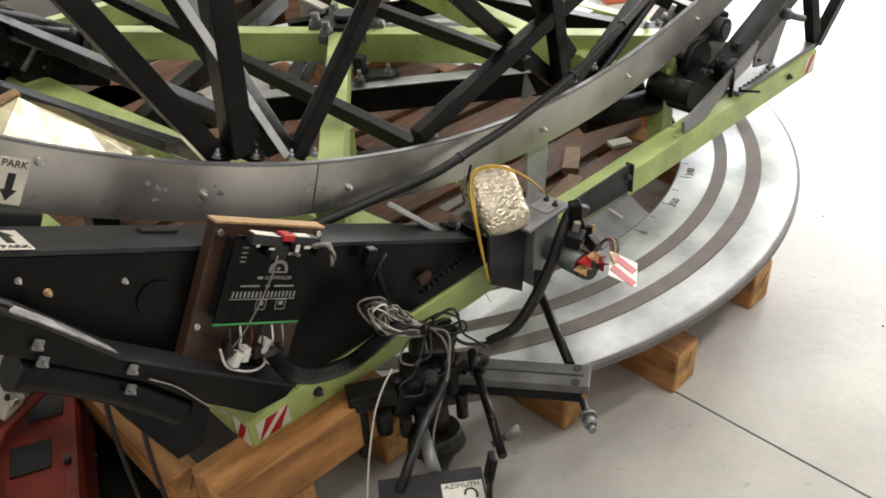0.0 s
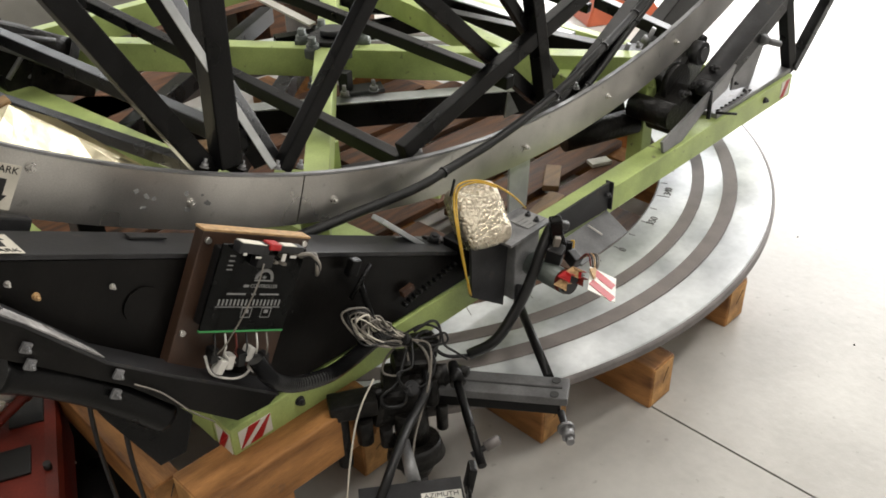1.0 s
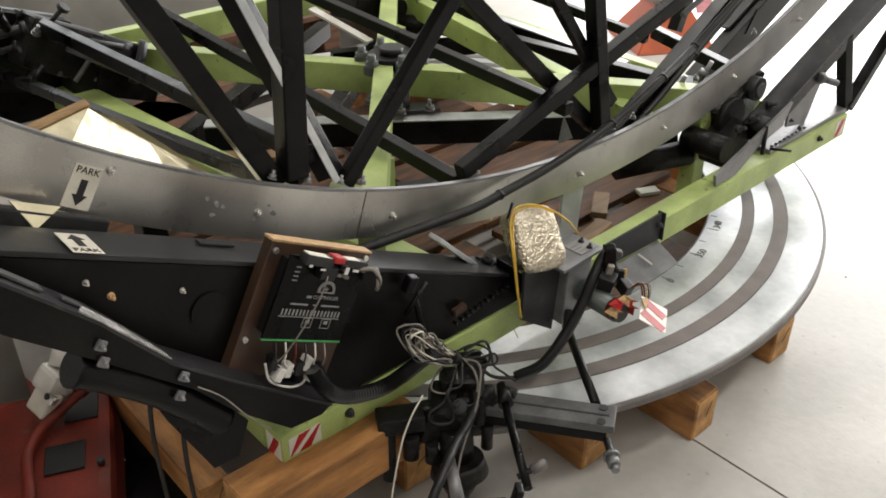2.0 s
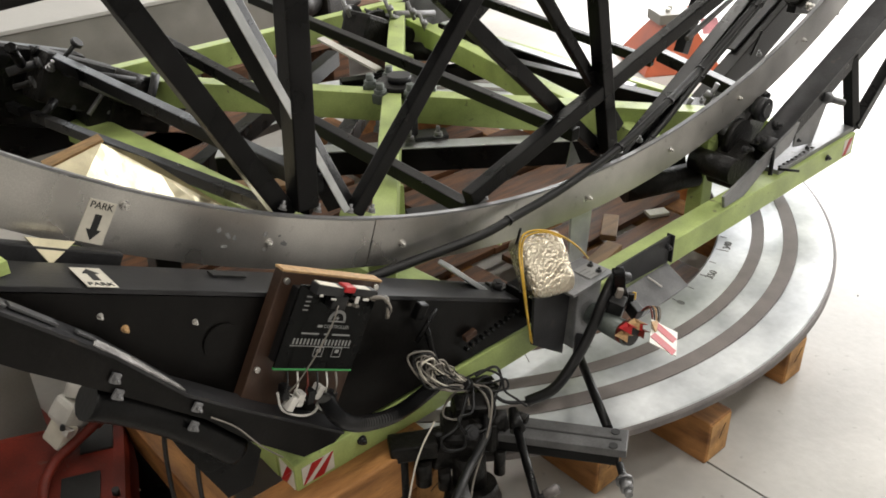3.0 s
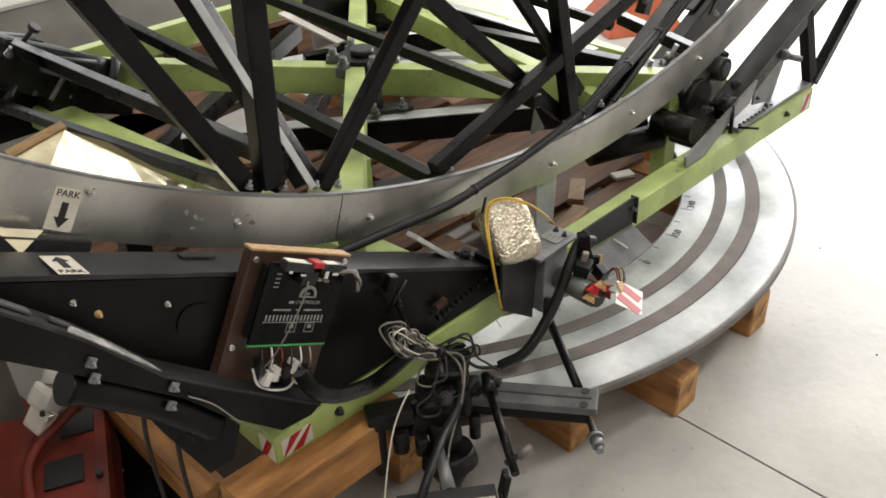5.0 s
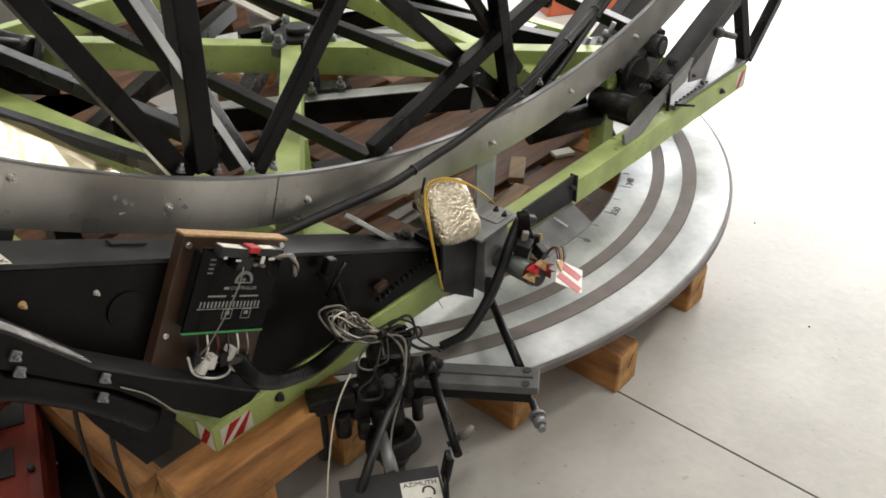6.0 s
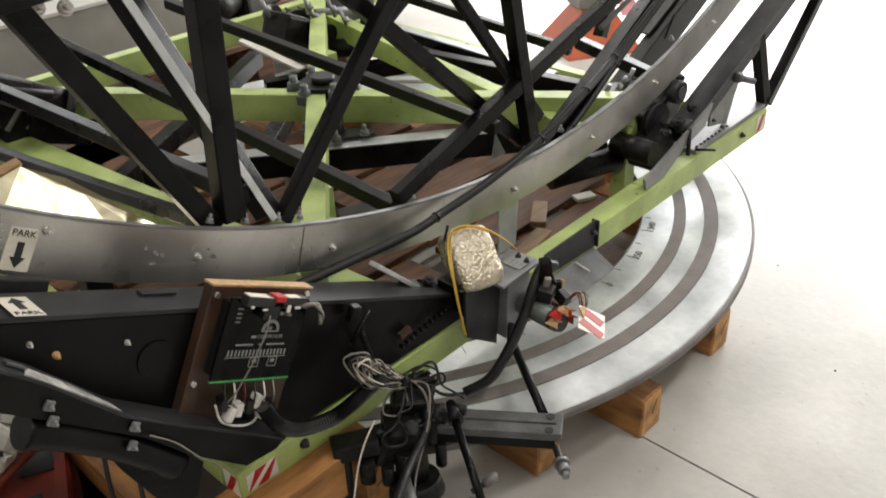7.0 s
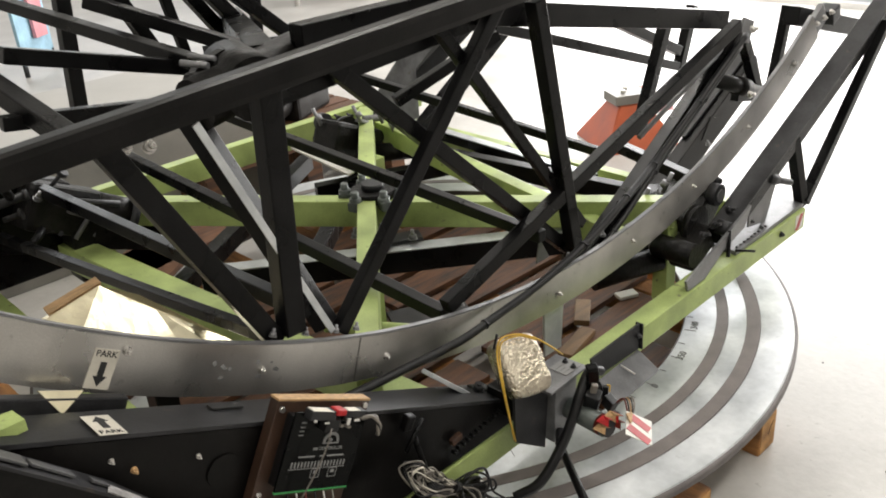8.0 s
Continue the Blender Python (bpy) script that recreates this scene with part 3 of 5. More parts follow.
strut((-0.86, -0.66, 1.22), (-0.66, -0.30, 1.17), 0.034, 0.034)
strut((-0.20, -0.60, 1.23), (-0.20, 0.70, 1.00), 0.026, 0.028)
part("node_block", block((-0.83, -0.46, 1.205), (0.13, 0.05, 0.05), pose(0, 0, 0, 10, 6, 20), 0.012), GREASY, wheel)
part("node_block", block((-0.70, -0.50, 1.195), (0.16, 0.06, 0.06), pose(0, 0, 0, -8, -6, -15), 0.014), GREASY, wheel)
part("node_hub", merge(rod((-0.90, -0.50, 1.185), (-0.60, -0.44, 1.215), 0.050, 22), rod((-0.80, -0.56, 1.200), (-0.76, -0.40, 1.205), 0.062, 22)), GREASY, wheel, "greasy dark hub tube")
part("node_pin", rod((-0.885, -0.45, 1.255), (-0.858, -0.50, 1.250), 0.006, 16), STEEL, wheel)
part("node_pin", rod((-0.862, -0.44, 1.262), (-0.836, -0.49, 1.257), 0.005, 16), STEEL, wheel)
for x, y, z in ((-0.62, -0.28, 1.155), (-0.60, -0.26, 1.17), (-1.10, -0.60, 1.19), (-1.06, -0.60, 1.18), (0.90, -0.62, 0.99), (0.92, -0.62, 0.78)):
    part("bolt", hexbolt((x, y - 0.03, z), (0, -1, 0.3), 0.010, 0.010, 0.006), CHROME, wheel)
strut((1.16, -0.65, 0.985), (1.75, -0.65, 0.83), 0.05, 0.06)
part("clamp", block((1.235, -0.70, 0.955), (0.10, 0.02, 0.07), pose(0, 0, 0, 0, -35, 0), 0.004), STEEL, wheel, "pale grey clamp plate")
part("clamp", block((1.37, -0.68, 0.955), (0.06, 0.06, 0.05), pose(0, 0, 0, 0, -20, 0), 0.006), DARKSTEEL, wheel)
for k in range(3):
    part("bolt", hexbolt((1.21 + 0.05 * k, -0.712, 0.955 + 0.01 * k), (0, -1, 0), 0.008, 0.009), CHROME, wheel)
part("end_plate", block((0.90, -0.63, 0.985), (0.07, 0.008, 0.07), pose(0, 0, 0, 0, 20, 0)), STEEL, wheel, "light grey bolted end plate")


def arrow_label(c, m, parent, text, points_down=True, name="park_label"):
    """A cream stencil label with an arrow, facing -y before the turn."""
    base = Matrix.Translation(c) @ m
    base = base @ Matrix.Scale(1.18, 4)
    bm = block((0, 0, 0), (0.036, 0.0008, 0.056), None, 0)
    bmesh.ops.transform(bm, matrix=base, verts=bm.verts)
    lab = part(name, bm, LABEL, parent, "cream label with a black arrow")
    s = -1 if points_down else 1
    off = -0.006 if points_down else 0.006
    pts = [(-0.0045, off - s * 0.016), (0.0045, off - s * 0.016), (0.0045, off + s * 0.004), (0.010, off + s * 0.004), (0, off + s * 0.018), (-0.010, off + s * 0.004), (-0.0045, off + s * 0.004)]
    bm = plate(pts, -0.0010, -0.0005)
    bmesh.ops.transform(bm, matrix=base, verts=bm.verts)
    part("arrow", bm, INK, lab)
    letters(text, 0.0125, base @ pose(0, -0.0007, 0.021 if points_down else -0.021, 90, 0, 0), lab, INK, "lettering", 0.0003)


rnd = random.Random(3)
for k in range(9):
    x = -1.02 + rnd.uniform(-0.05, 0.07)
    z = on_rim(x) + rnd.uniform(-0.015, 0.02)
    part("label_residue", block((x, WY - 0.0044, z), (rnd.uniform(0.004, 0.012), 0.0006, rnd.uniform(0.003, 0.009)), pose(0, 0, 0, 0, rnd.uniform(0, 90), 0), 0), PRINT, wheel, "torn label residue")
px = -1.252
tilt = math.degrees(math.asin((px - CX) / 2.185))
arrow_label((px, WY - 0.0047, 0.888), pose(0, 0, 0, 0, -tilt, 0), wheel, "PARK")

def leaning_bm(pts, thick):
    """A thin slab over an outline in space."""
    p = [Vector(v) for v in pts]
    n = (p[1] - p[0]).cross(p[2] - p[0]).normalized()
    n = n * thick if n.z > 0 else -n * thick
    bm = bmesh.new()
    a = [bm.verts.new(v + n) for v in p]
    b = [bm.verts.new(v) for v in p]
    bm.faces.new(a), bm.faces.new(b[::-1])
    for i in range(len(a)):
        j = (i + 1) % len(a)
        bm.faces.new((a[j], a[i], b[i], b[j]))
    bmesh.ops.recalc_face_normals(bm, faces=bm.faces)
    return bm


# ---- cradle: sloping side beams, mirrored about the middle ----
def cradle(side, label):
    s = side
    cr = thing("cradle", (s * 0.9, -0.82, 0.40), label, "cradle", "cradle halves")
    # sloping box beam with its flat top
    slope = [(-1.50, 0.955), (-0.47, 0.468)] if s < 0 else [(1.60, 1.040), (0.50, 0.520)]
    (xa, za), (xb, zb) = slope
    part("top_flange", bar((xa, -0.808, za - 0.006), (xb, -0.808, zb - 0.006), 0.088 if s < 0 else 0.064, 0.008, 0.001), DARKSTEEL, cr, "dark grey top flange")
    return cr, slope


left, _ = cradle(-1, "black steel cradle side plate sloping down to the ring")
part("side_plate", plate([(-1.50, 0.942), (-0.46, 0.452), (-0.46, 0.40), (-1.0, 0.40), (-1.34, 0.72)], -0.850, -0.842), BLACK_SATIN, left)
part("back_plate", plate([(-1.50, 0.94), (-0.46, 0.45), (-0.46, 0.40), (-1.02, 0.40), (-1.34, 0.72)], -0.772, -0.765), BLACK_SATIN, left)
part("lower_beam", plate([(-1.62, 1.105), (-1.415, 0.890), (-1.334, 0.802), (-1.250, 0.690), (-1.165, 0.612), (-1.000, 0.468), (-1.02, 0.458), (-1.080, 0.464), (-1.170, 0.555), (-1.228, 0.632), (-1.351, 0.752), (-1.437, 0.832), (-1.64, 1.035)], -0.922, -0.872), BLACK_SATIN, left)
# thin dark grey top along the black beam
part("beam_top", plate([(-1.62, 1.110), (-1.415, 0.895), (-1.334, 0.807), (-1.250, 0.695), (-1.165, 0.617), (-1.000, 0.473), (-1.002, 0.4685), (-1.167, 0.6125), (-1.252, 0.6905), (-1.336, 0.8025), (-1.417, 0.8905), (-1.622, 1.1055)], -0.926, -0.868), DARKSTEEL, left, "dark grey beam edge")
# scraped edge pieces, also carrying the specular highlight along the beam top
for x0, z0, x1, z1, w in ((-1.56, 1.054, -1.435, 0.922, 0.030), (-1.43, 0.917, -1.385, 0.868, 0.018), (-1.365, 0.846, -1.345, 0.824, 0.012)):
    part("scraped_shine_edge", bar((x0, -0.900, z0), (x1, -0.900, z1), w, 0.004, 0.001), MIDSTEEL, left, "scraped steel edge with painted highlight")
# scraped paint, its pale colour doubling as the edge's bright highlight
part("scraped_shine_patch", leaning_bm([(-1.356, -0.925, 0.8325), (-1.345, -0.898, 0.8215), (-1.300, -0.893, 0.7635), (-1.256, -0.905, 0.7040), (-1.252, -0.922, 0.6990), (-1.300, -0.925, 0.7630)], 0.002), SCRAPED_SHINE, left, "pale scraped paint patch with painted highlight")
part("lower_tube", hose([(-1.375, -0.895, 0.735), (-1.33, -0.895, 0.700), (-1.27, -0.895, 0.640), (-1.215, -0.895, 0.572), (-1.185, -0.895, 0.530)], 0.027, 6, 14), BLACK, left)
for x, z in ((-1.340, 0.772), (-1.342, 0.746), (-1.241, 0.666), (-1.252, 0.637)):
    part("clip", merge(block((x, -0.926, z), (0.013, 0.006, 0.015), pose(0, 0, 0, 0, 40, 0)), hexbolt((x, -0.929, z), (0, -1, 0), 0.004, 0.006)), STEEL, left, "grey cable clip")
for x, z in ((-1.318, 0.822), (-1.190, 0.752)):
    part("bolt", hexbolt((x, -0.8505, z), (0, -1, 0), 0.0036, 0.005), CHROME, left)
part("web_plate", plate([(-1.30, 0.68), (-1.222, 0.610), (-1.172, 0.550), (-1.135, 0.490), (-1.160, 0.428), (-1.205, 0.43), (-1.262, 0.565)], -0.885, -0.875), BLACK, left)
part("edge_cable", hose([(-1.225, -0.930, 0.640), (-1.190, -0.930, 0.600), (-1.155, -0.928, 0.540), (-1.120, -0.926, 0.492)], 0.0013, 6, 8), GREYWIRE, left, "thin pale cable")
part("brass_nut", hexbolt((-1.290, -0.8505, 0.788), (0, -1, 0), 0.0045, 0.007), EDGEWOOD, left, "brass coloured nut")
part("bearing_hole", rod((-1.155, -0.8515, 0.70), (-1.155, -0.8535, 0.70), 0.030, 20), BLACK_SATIN, left, "round rubber grommet")
part("slot", block((-1.10, -0.79, 0.768), (0.06, 0.018, 0.003), pose(0, 0, 0, 0, 25.3, 0), 0), INK, left)
part("green_wedge", flat([(-1.437, -0.825), (-1.402, -0.825), (-1.406, -0.79), (-1.432, -0.785)], 0.914, 0.932), GREEN, left, "small green painted wedge")
arrow_label((-1.306, -0.826, 0.867), pose(0, 0, 0, 0, 25.3, 0) @ pose(0, 0, 0, -90, 0, 0), left, "PARK", False)

right, _ = cradle(1, "black steel cradle beam rising to the side")
part("side_beam", bar((0.50, -0.80, 0.480), (1.60, -0.80, 1.000), 0.060, 0.060), BLACK, right)
part("gusset", plate([(0.272, 0.414), (0.262, 0.448), (0.44, 0.505), (0.60, 0.560), (0.57, 0.50), (0.455, 0.470), (0.36, 0.418)], -0.848, -0.840), STEEL, right, "grey steel gusset plate")
part("gusset", plate([(0.665, 0.455), (0.665, 0.50), (0.80, 0.615), (0.845, 0.60), (0.775, 0.435)], -0.812, -0.806), STEEL, right, "pale grey gusset plate with a bolt hole")
part("foot_plate", bar((0.54, -0.803, on_front(0.54) + 0.0418), (0.968, -0.803, on_front(0.968) + 0.0418), 0.082, 0.014, 0.002), STEEL, right, "bright worn foot plate")
for k in range(9):
    part("weld", rod((0.56 + 0.022 * k, -0.832, on_front(0.56 + 0.022 * k) + 0.0498), (0.572 + 0.022 * k, -0.832, on_front(0.57 + 0.022 * k) + 0.0498), 0.004, 8, 0.003), MIDSTEEL, right)
part("upright", bar((0.985, -0.83, 0.428), (0.900, -0.815, 0.672), 0.033, 0.033), BLACK, right)
part("outer_strut", bar((0.985, -0.835, 0.435), (1.456, -0.84, 0.925), 0.032, 0.032), BLACK, right)
part("stub_bolt", merge(rod((0.735, -0.82, 0.595), (0.850, -0.845, 0.550), 0.010, 14), rod((0.745, -0.822, 0.591), (0.785, -0.831, 0.576), 0.017, 6)), DARKSTEEL, right)
part("inner_beam", bar((0.66, -0.45, 0.41), (1.32, -0.45, 0.760), 0.05, 0.100), BLACK_SATIN, right)
part("inner_flange", bar((0.90, -0.42, 0.605), (1.30, -0.42, 0.812), 0.05, 0.008, 0.001), DARKSTEEL, right)
part("cross_pipe", rod((0.73, -0.60, 0.875), (1.165, -0.60, 0.712), 0.024, 18), BLACK_SATIN, right)
part("pipe_collar", rod((0.93, -0.60, 0.800), (0.985, -0.60, 0.779), 0.032, 18), GREASY, right)
part("ear", plate([(0.95, 0.585), (1.00, 0.655), (1.05, 0.640), (1.04, 0.60)], -0.478, -0.470), BLACK_SATIN, right)
part("inner_gusset", plate([(0.835, 0.465), (0.975, 0.37), (0.89, 0.35), (0.80, 0.40)], -0.55, -0.544), GREEN, right, "light green corner plate")
for x, z in ((0.64, 0.49), (0.70, 0.45)):
    part("bolt", hexbolt((x, -0.8325, z), (0, -1, 0), 0.005, 0.005), DARKSTEEL, right)
part("pin", rod((0.68, -0.63, 0.60), (0.64, -0.72, 0.59), 0.011, 10), DARKSTEEL, right)

# roller drive beside the ring on that side
drive = thing("roller_drive", (0.45, -0.74, 0.38), "greasy black roller drive with motor and bolts", "drive")
part("housing", block((0.46, -0.74, 0.45), (0.13, 0.085, 0.07), pose(0, 0, 0, 0, -25, 0), 0.008), GREASY, drive)
part("roller", rod((0.40, -0.79, 0.455), (0.40, -0.66, 0.455), 0.035, 24), GREASY, drive)
part("motor", rod((0.42, -0.66, 0.40), (0.22, -0.56, 0.38), 0.036, 24), GREASY, drive)
part("end_cap", rod((0.50, -0.80, 0.515), (0.50, -0.84, 0.515), 0.022, 18), DARKSTEEL, drive)
for x, z in ((0.47, 0.53), (0.53, 0.49), (0.41, 0.52), (0.55, 0.55)):
    part("bolt", hexbolt((x, -0.80, z), (0, -1, 0.4), 0.010, 0.012, 0.012), DARKSTEEL, drive)
part("lever", rod((0.485, -0.845, 0.52), (0.46, -0.86, 0.45), 0.006, 8), BLACK, drive)
part("pin", rod((0.50, -0.86, 0.455), (0.54, -0.90, 0.45), 0.004, 8), BLACK, drive)
part("shaft", rod((0.30, -0.62, 0.53), (0.46, -0.66, 0.55), 0.014, 12), STEEL, drive)

part("gear_case", block((0.575, -0.66, 0.50), (0.20, 0.12, 0.13), pose(0, 0, 0, 0, -24, 10), 0.016), GREASY, drive)
part("gear", rod((0.50, -0.735, 0.50), (0.50, -0.715, 0.50), 0.060, 26), GREASY, drive, "greasy drive gear")
part("bearing", rod((0.60, -0.745, 0.565), (0.60, -0.715, 0.565), 0.034, 22), DARKSTEEL, drive)
part("bearing_ring", rod((0.60, -0.750, 0.565), (0.60, -0.7455, 0.565), 0.020, 18), MIDSTEEL, drive)
for x, y, z in ((0.36, -0.60, 0.50), (0.43, -0.58, 0.56), (0.66, -0.66, 0.60), (0.52, -0.60, 0.585)):
    part("stud", merge(rod((x, y, z - 0.02), (x + 0.015, y - 0.02, z + 0.045), 0.007, 12), rod((x, y, z), (x + 0.006, y - 0.008, z + 0.018), 0.013, 6)), STEEL, drive, "grey stud with a nut")
part("bracket", block((0.47, -0.64, 0.545), (0.10, 0.03, 0.012), pose(0, 0, 0, 0, -24, 20), 0.002), STEEL, drive, "light grey bracket")
rear_drive = copy_thing(drive, pose(0.40, 0.74, 0.44, 0, 0, 180))
tagged(rear_drive, "greasy black roller drive at the far side", "drive")
rear_l = thing("cradle", (-0.9, 0.82, 0.40), "black steel rear cradle plate sloping down to the ring", "cradle", "cradle halves")
part("side_plate", plate([(-1.50, 0.942), (-0.46, 0.452), (-0.46, 0.40), (-1.0, 0.40), (-1.34, 0.72)], 0.80, 0.81), BLACK, rear_l)
part("top_flange", bar((-1.50, 0.80, 0.955), (-0.47, 0.80, 0.468), 0.08, 0.010, 0.001), DARKSTEEL, rear_l)
part("lower_beam", bar((-1.60, 0.86, 1.07), (-1.035, 0.86, 0.457), 0.055, 0.05), BLACK, rear_l)
part("roller", rod((-0.52, 0.66, 0.50), (-0.52, 0.80, 0.50), 0.05, 24), GREASY, rear_l)
part("block", block((-0.62, 0.72, 0.50), (0.2, 0.12, 0.12), pose(0, 0, 0, 0, 22, 0), 0.01), GREASY, rear_l)
for k in range(6):
    part("bolt", hexbolt((-0.76 + 0.07 * k, 0.69, 0.60 - 0.025 * k), (0, -0.6, 1), 0.011, 0.012, 0.01), STEEL, rear_l)
mess = thing("rear_gearbox", (-0.72, 0.70, 0.40), "oily black gearbox with levers behind the wheel", "gearbox")
part("housing", block((-0.78, 0.74, 0.62), (0.26, 0.14, 0.15), pose(0, 0, 0, 0, 28, 6), 0.02), GREASY, mess)
part("cover", block((-0.89, 0.80, 0.62), (0.30, 0.10, 0.24), pose(0, 0, 0, 0, 20, 4), 0.03), BLACK, mess)
rnd = random.Random(17)
for k in range(14):
    c = Vector((rnd.uniform(-1.02, -0.66), rnd.uniform(0.60, 0.72), 0.0))
    c.z = 0.74 - 0.5 * (c.x + 1.0) + rnd.uniform(-0.10, 0.05)
    e = c + Vector((rnd.uniform(-0.08, 0.08), rnd.uniform(-0.05, 0.05), rnd.uniform(-0.05, 0.07)))
    part("linkage_rod", merge(rod(c, e, rnd.uniform(0.006, 0.014), 12), rod(e, e + (e - c) * 0.15, 0.018, 6)), (BLACK, GREASY, BLACK, DARKSTEEL, STEEL)[k % 5], mess)
part("post", block((-0.74, 0.72, 0.48), (0.10, 0.10, 0.20), None, 0.01), GREASY, mess)
part("drum", rod((-0.70, 0.64, 0.62), (-0.62, 0.60, 0.58), 0.05, 22), GREASY, mess)
part("flange", rod((-0.62, 0.60, 0.58), (-0.60, 0.59, 0.57), 0.066, 22), DARKSTEEL, mess)
for k in range(7):
    a = 0.9 * k
    c = Vector((-0.86 + 0.045 * k, 0.655, 0.70 - 0.026 * k))
    part("bolt", hexbolt(c, (0.2 * math.cos(a), -0.6, 0.8), 0.011, 0.014, 0.014), (STEEL, DARKSTEEL, MIDSTEEL)[k % 3], mess)
part("lever", rod((-0.84, 0.62, 0.70), (-0.66, 0.56, 0.64), 0.010, 12), DARKSTEEL, mess)
part("lever", rod((-0.80, 0.60, 0.66), (-0.58, 0.60, 0.50), 0.012, 12), MIDSTEEL, mess)
rear_r = thing("cradle", (0.9, 0.82, 0.40), "black steel rear cradle beam rising to the side", "cradle", "cradle halves")
part("side_beam", bar((0.47, 0.80, 0.50), (1.60, 0.80, 1.085), 0.08, 0.075), BLACK, rear_r)
part("gusset", plate([(0.50, 0.50), (0.551, 0.664), (0.70, 0.793), (0.90, 0.801), (0.766, 0.709), (0.765, 0.50)], 0.752, 0.758), MIDSTEEL, rear_r, "grey steel gusset plate")
part("strip", bar((0.099, 0.725, 0.569), (0.155, 0.463, 0.502), 0.034, 0.008, 0.001), WHITE, rear_r, "white plastic strip")
part("gear_case", block((0.676, -0.490, 0.460), (0.20, 0.10, 0.09), pose(0, 0, 0, 0, 0, -35), 0.02), GREASY, right)
part("brace", bar((0.711, -0.299, 0.600), (0.577, -0.689, 0.600), 0.035, 0.035), BLACK, right)
part("stub_bolt", rod((0.62, 0.78, 0.66), (0.66, 0.70, 0.66), 0.012, 10), DARKSTEEL, rear_r)
part("inner_beam", bar((0.54, 0.60, 0.45), (1.20, 0.60, 0.86), 0.05, 0.07), BLACK, rear_r)
plinth = thing("plinth", (0.0, 2.0, 0.0), "low grey plinth with a grey board top", "plinth")
part("body", block((-0.55, 2.0, 0.285), (2.3, 0.8, 0.57), None, 0.006), GREYCAB, plinth)
# grey top added in place of the pale floor seen behind
part("top", block((-0.55, 2.0, 0.578), (2.32, 0.82, 0.016), None, 0.003), GREYWALL, plinth, "grey top standing in for pale floor")

pallet = thing("wooden_pallet", (0.60, 1.62, 0.0), "brown wooden pallet standing behind the frame", "pallet")
for k in range(5):
    part("slat", block((0.60, 1.40 + 0.14 * k, 0.31), (1.15, 0.115, 0.022), pose(0, 0, 0, 0, 0, (0.6, -0.5, 0.9, 0, -0.7)[k]), 0.003), PLANK, pallet)
for x in (0.08, 0.60, 1.12):
    part("runner", block((x, 1.68, 0.15), (0.09, 0.68, 0.298), None, 0.004), PLANK, pallet)
hoist = thing("chain_hoist", (0.86, 1.80, 0.32), "dark greasy gear housing lying on the pallet", "machine")
part("housing", block((0.86, 1.82, 0.405), (0.34, 0.24, 0.166), pose(0, 0, 0, 0, 0, 25), 0.02), GREASY, hoist)
part("drum", rod((0.70, 1.72, 0.42), (0.52, 1.62, 0.42), 0.075, 24), GREASY, hoist)
part("cover", rod((0.86, 1.82, 0.488), (0.86, 1.82, 0.51), 0.07, 20), DARKSTEEL, hoist)
for k in range(5):
    part("bolt", hexbolt((0.86 + 0.055 * math.cos(1.256 * k), 1.82 + 0.055 * math.sin(1.256 * k), 0.51), (0, 0, 1), 0.011, 0.01), STEEL, hoist)

# black rails and plates seen between the arms
rail = thing("inner_rail", (0.0, -0.2, 0.40), "black steel rails low inside the frame", "rail")
part("rail_bar", bar((-0.600, 0.235, 0.452), (0.300, -0.452, 0.452), 0.052, 0.070), BLACK, rail)
# pale grey sheet over the black rail
part("rail_top", bar((-0.600, 0.235, 0.490), (0.300, -0.452, 0.490), 0.052, 0.004, 0.001), GALV, rail, "pale grey rail top")
part("rail_bar", bar((-0.52, -0.05, 0.40), (0.30, 0.62, 0.40), 0.05, 0.06), BLACK, rail)
part("rail_bar", bar((-0.70, 0.30, 0.40), (0.30, 0.95, 0.40), 0.05, 0.06), BLACK, rail)
part("rail_bar", bar((0.52, 0.62, 0.468), (0.665, -0.50, 0.468), 0.045, 0.06), BLACK, rail)
part("rail_bar", bar((0.745, 0.80, 0.465), (0.715, -0.20, 0.450), 0.045, 0.035), BLACK, rail)
part("rail_top", bar((0.745, 0.80, 0.4855), (0.715, -0.20, 0.4705), 0.040, 0.004, 0.001), GALV, rail, "pale grey rail top")
part("rail_bar", bar((0.10, 0.62, 0.41), (0.84, 0.30, 0.41), 0.05, 0.06), BLACK, rail)
part("plate", block((-0.26, -0.38, 0.40), (0.22, 0.16, 0.012), pose(0, 0, 0, 0, 0, -25)), DARKSTEEL, rail)
part("grey_tube", rod((-0.50, -0.22, 0.43), (-0.28, -0.58, 0.43), 0.020, 16), GREEN, rail, "green painted tube")
part("pipe", rod((0.26, -0.42, 0.40), (0.44, -0.60, 0.40), 0.045, 20), GREASY, rail)
part("fin", plate([(0.02, 0.50), (0.075, 0.50), (0.035, 0.57)], -0.52, -0.516), STEEL, rail, "small light grey fin")
# pale material puts the light on this plate into its colour
part("web", plate([(-0.165, 0.36), (-0.10, 0.36), (-0.085, 0.545), (-0.165, 0.530)], -0.70, -0.694), GALV, rail, "web plate coloured light grey to look lit")

# ---- controller board ----
ctl = thing("controller_board", (-1.05, -0.87, 0.50), "black controller circuit on a varnished wooden board", "controller")
T = Matrix.Translation((-1.050, -0.857, 0.797)) @ pose(0, 0, 0, 0, 28.5, 0)      # x along its top, -z down its face


def onboard(bm):
    bmesh.ops.transform(bm, matrix=T, verts=bm.verts)
    return bm


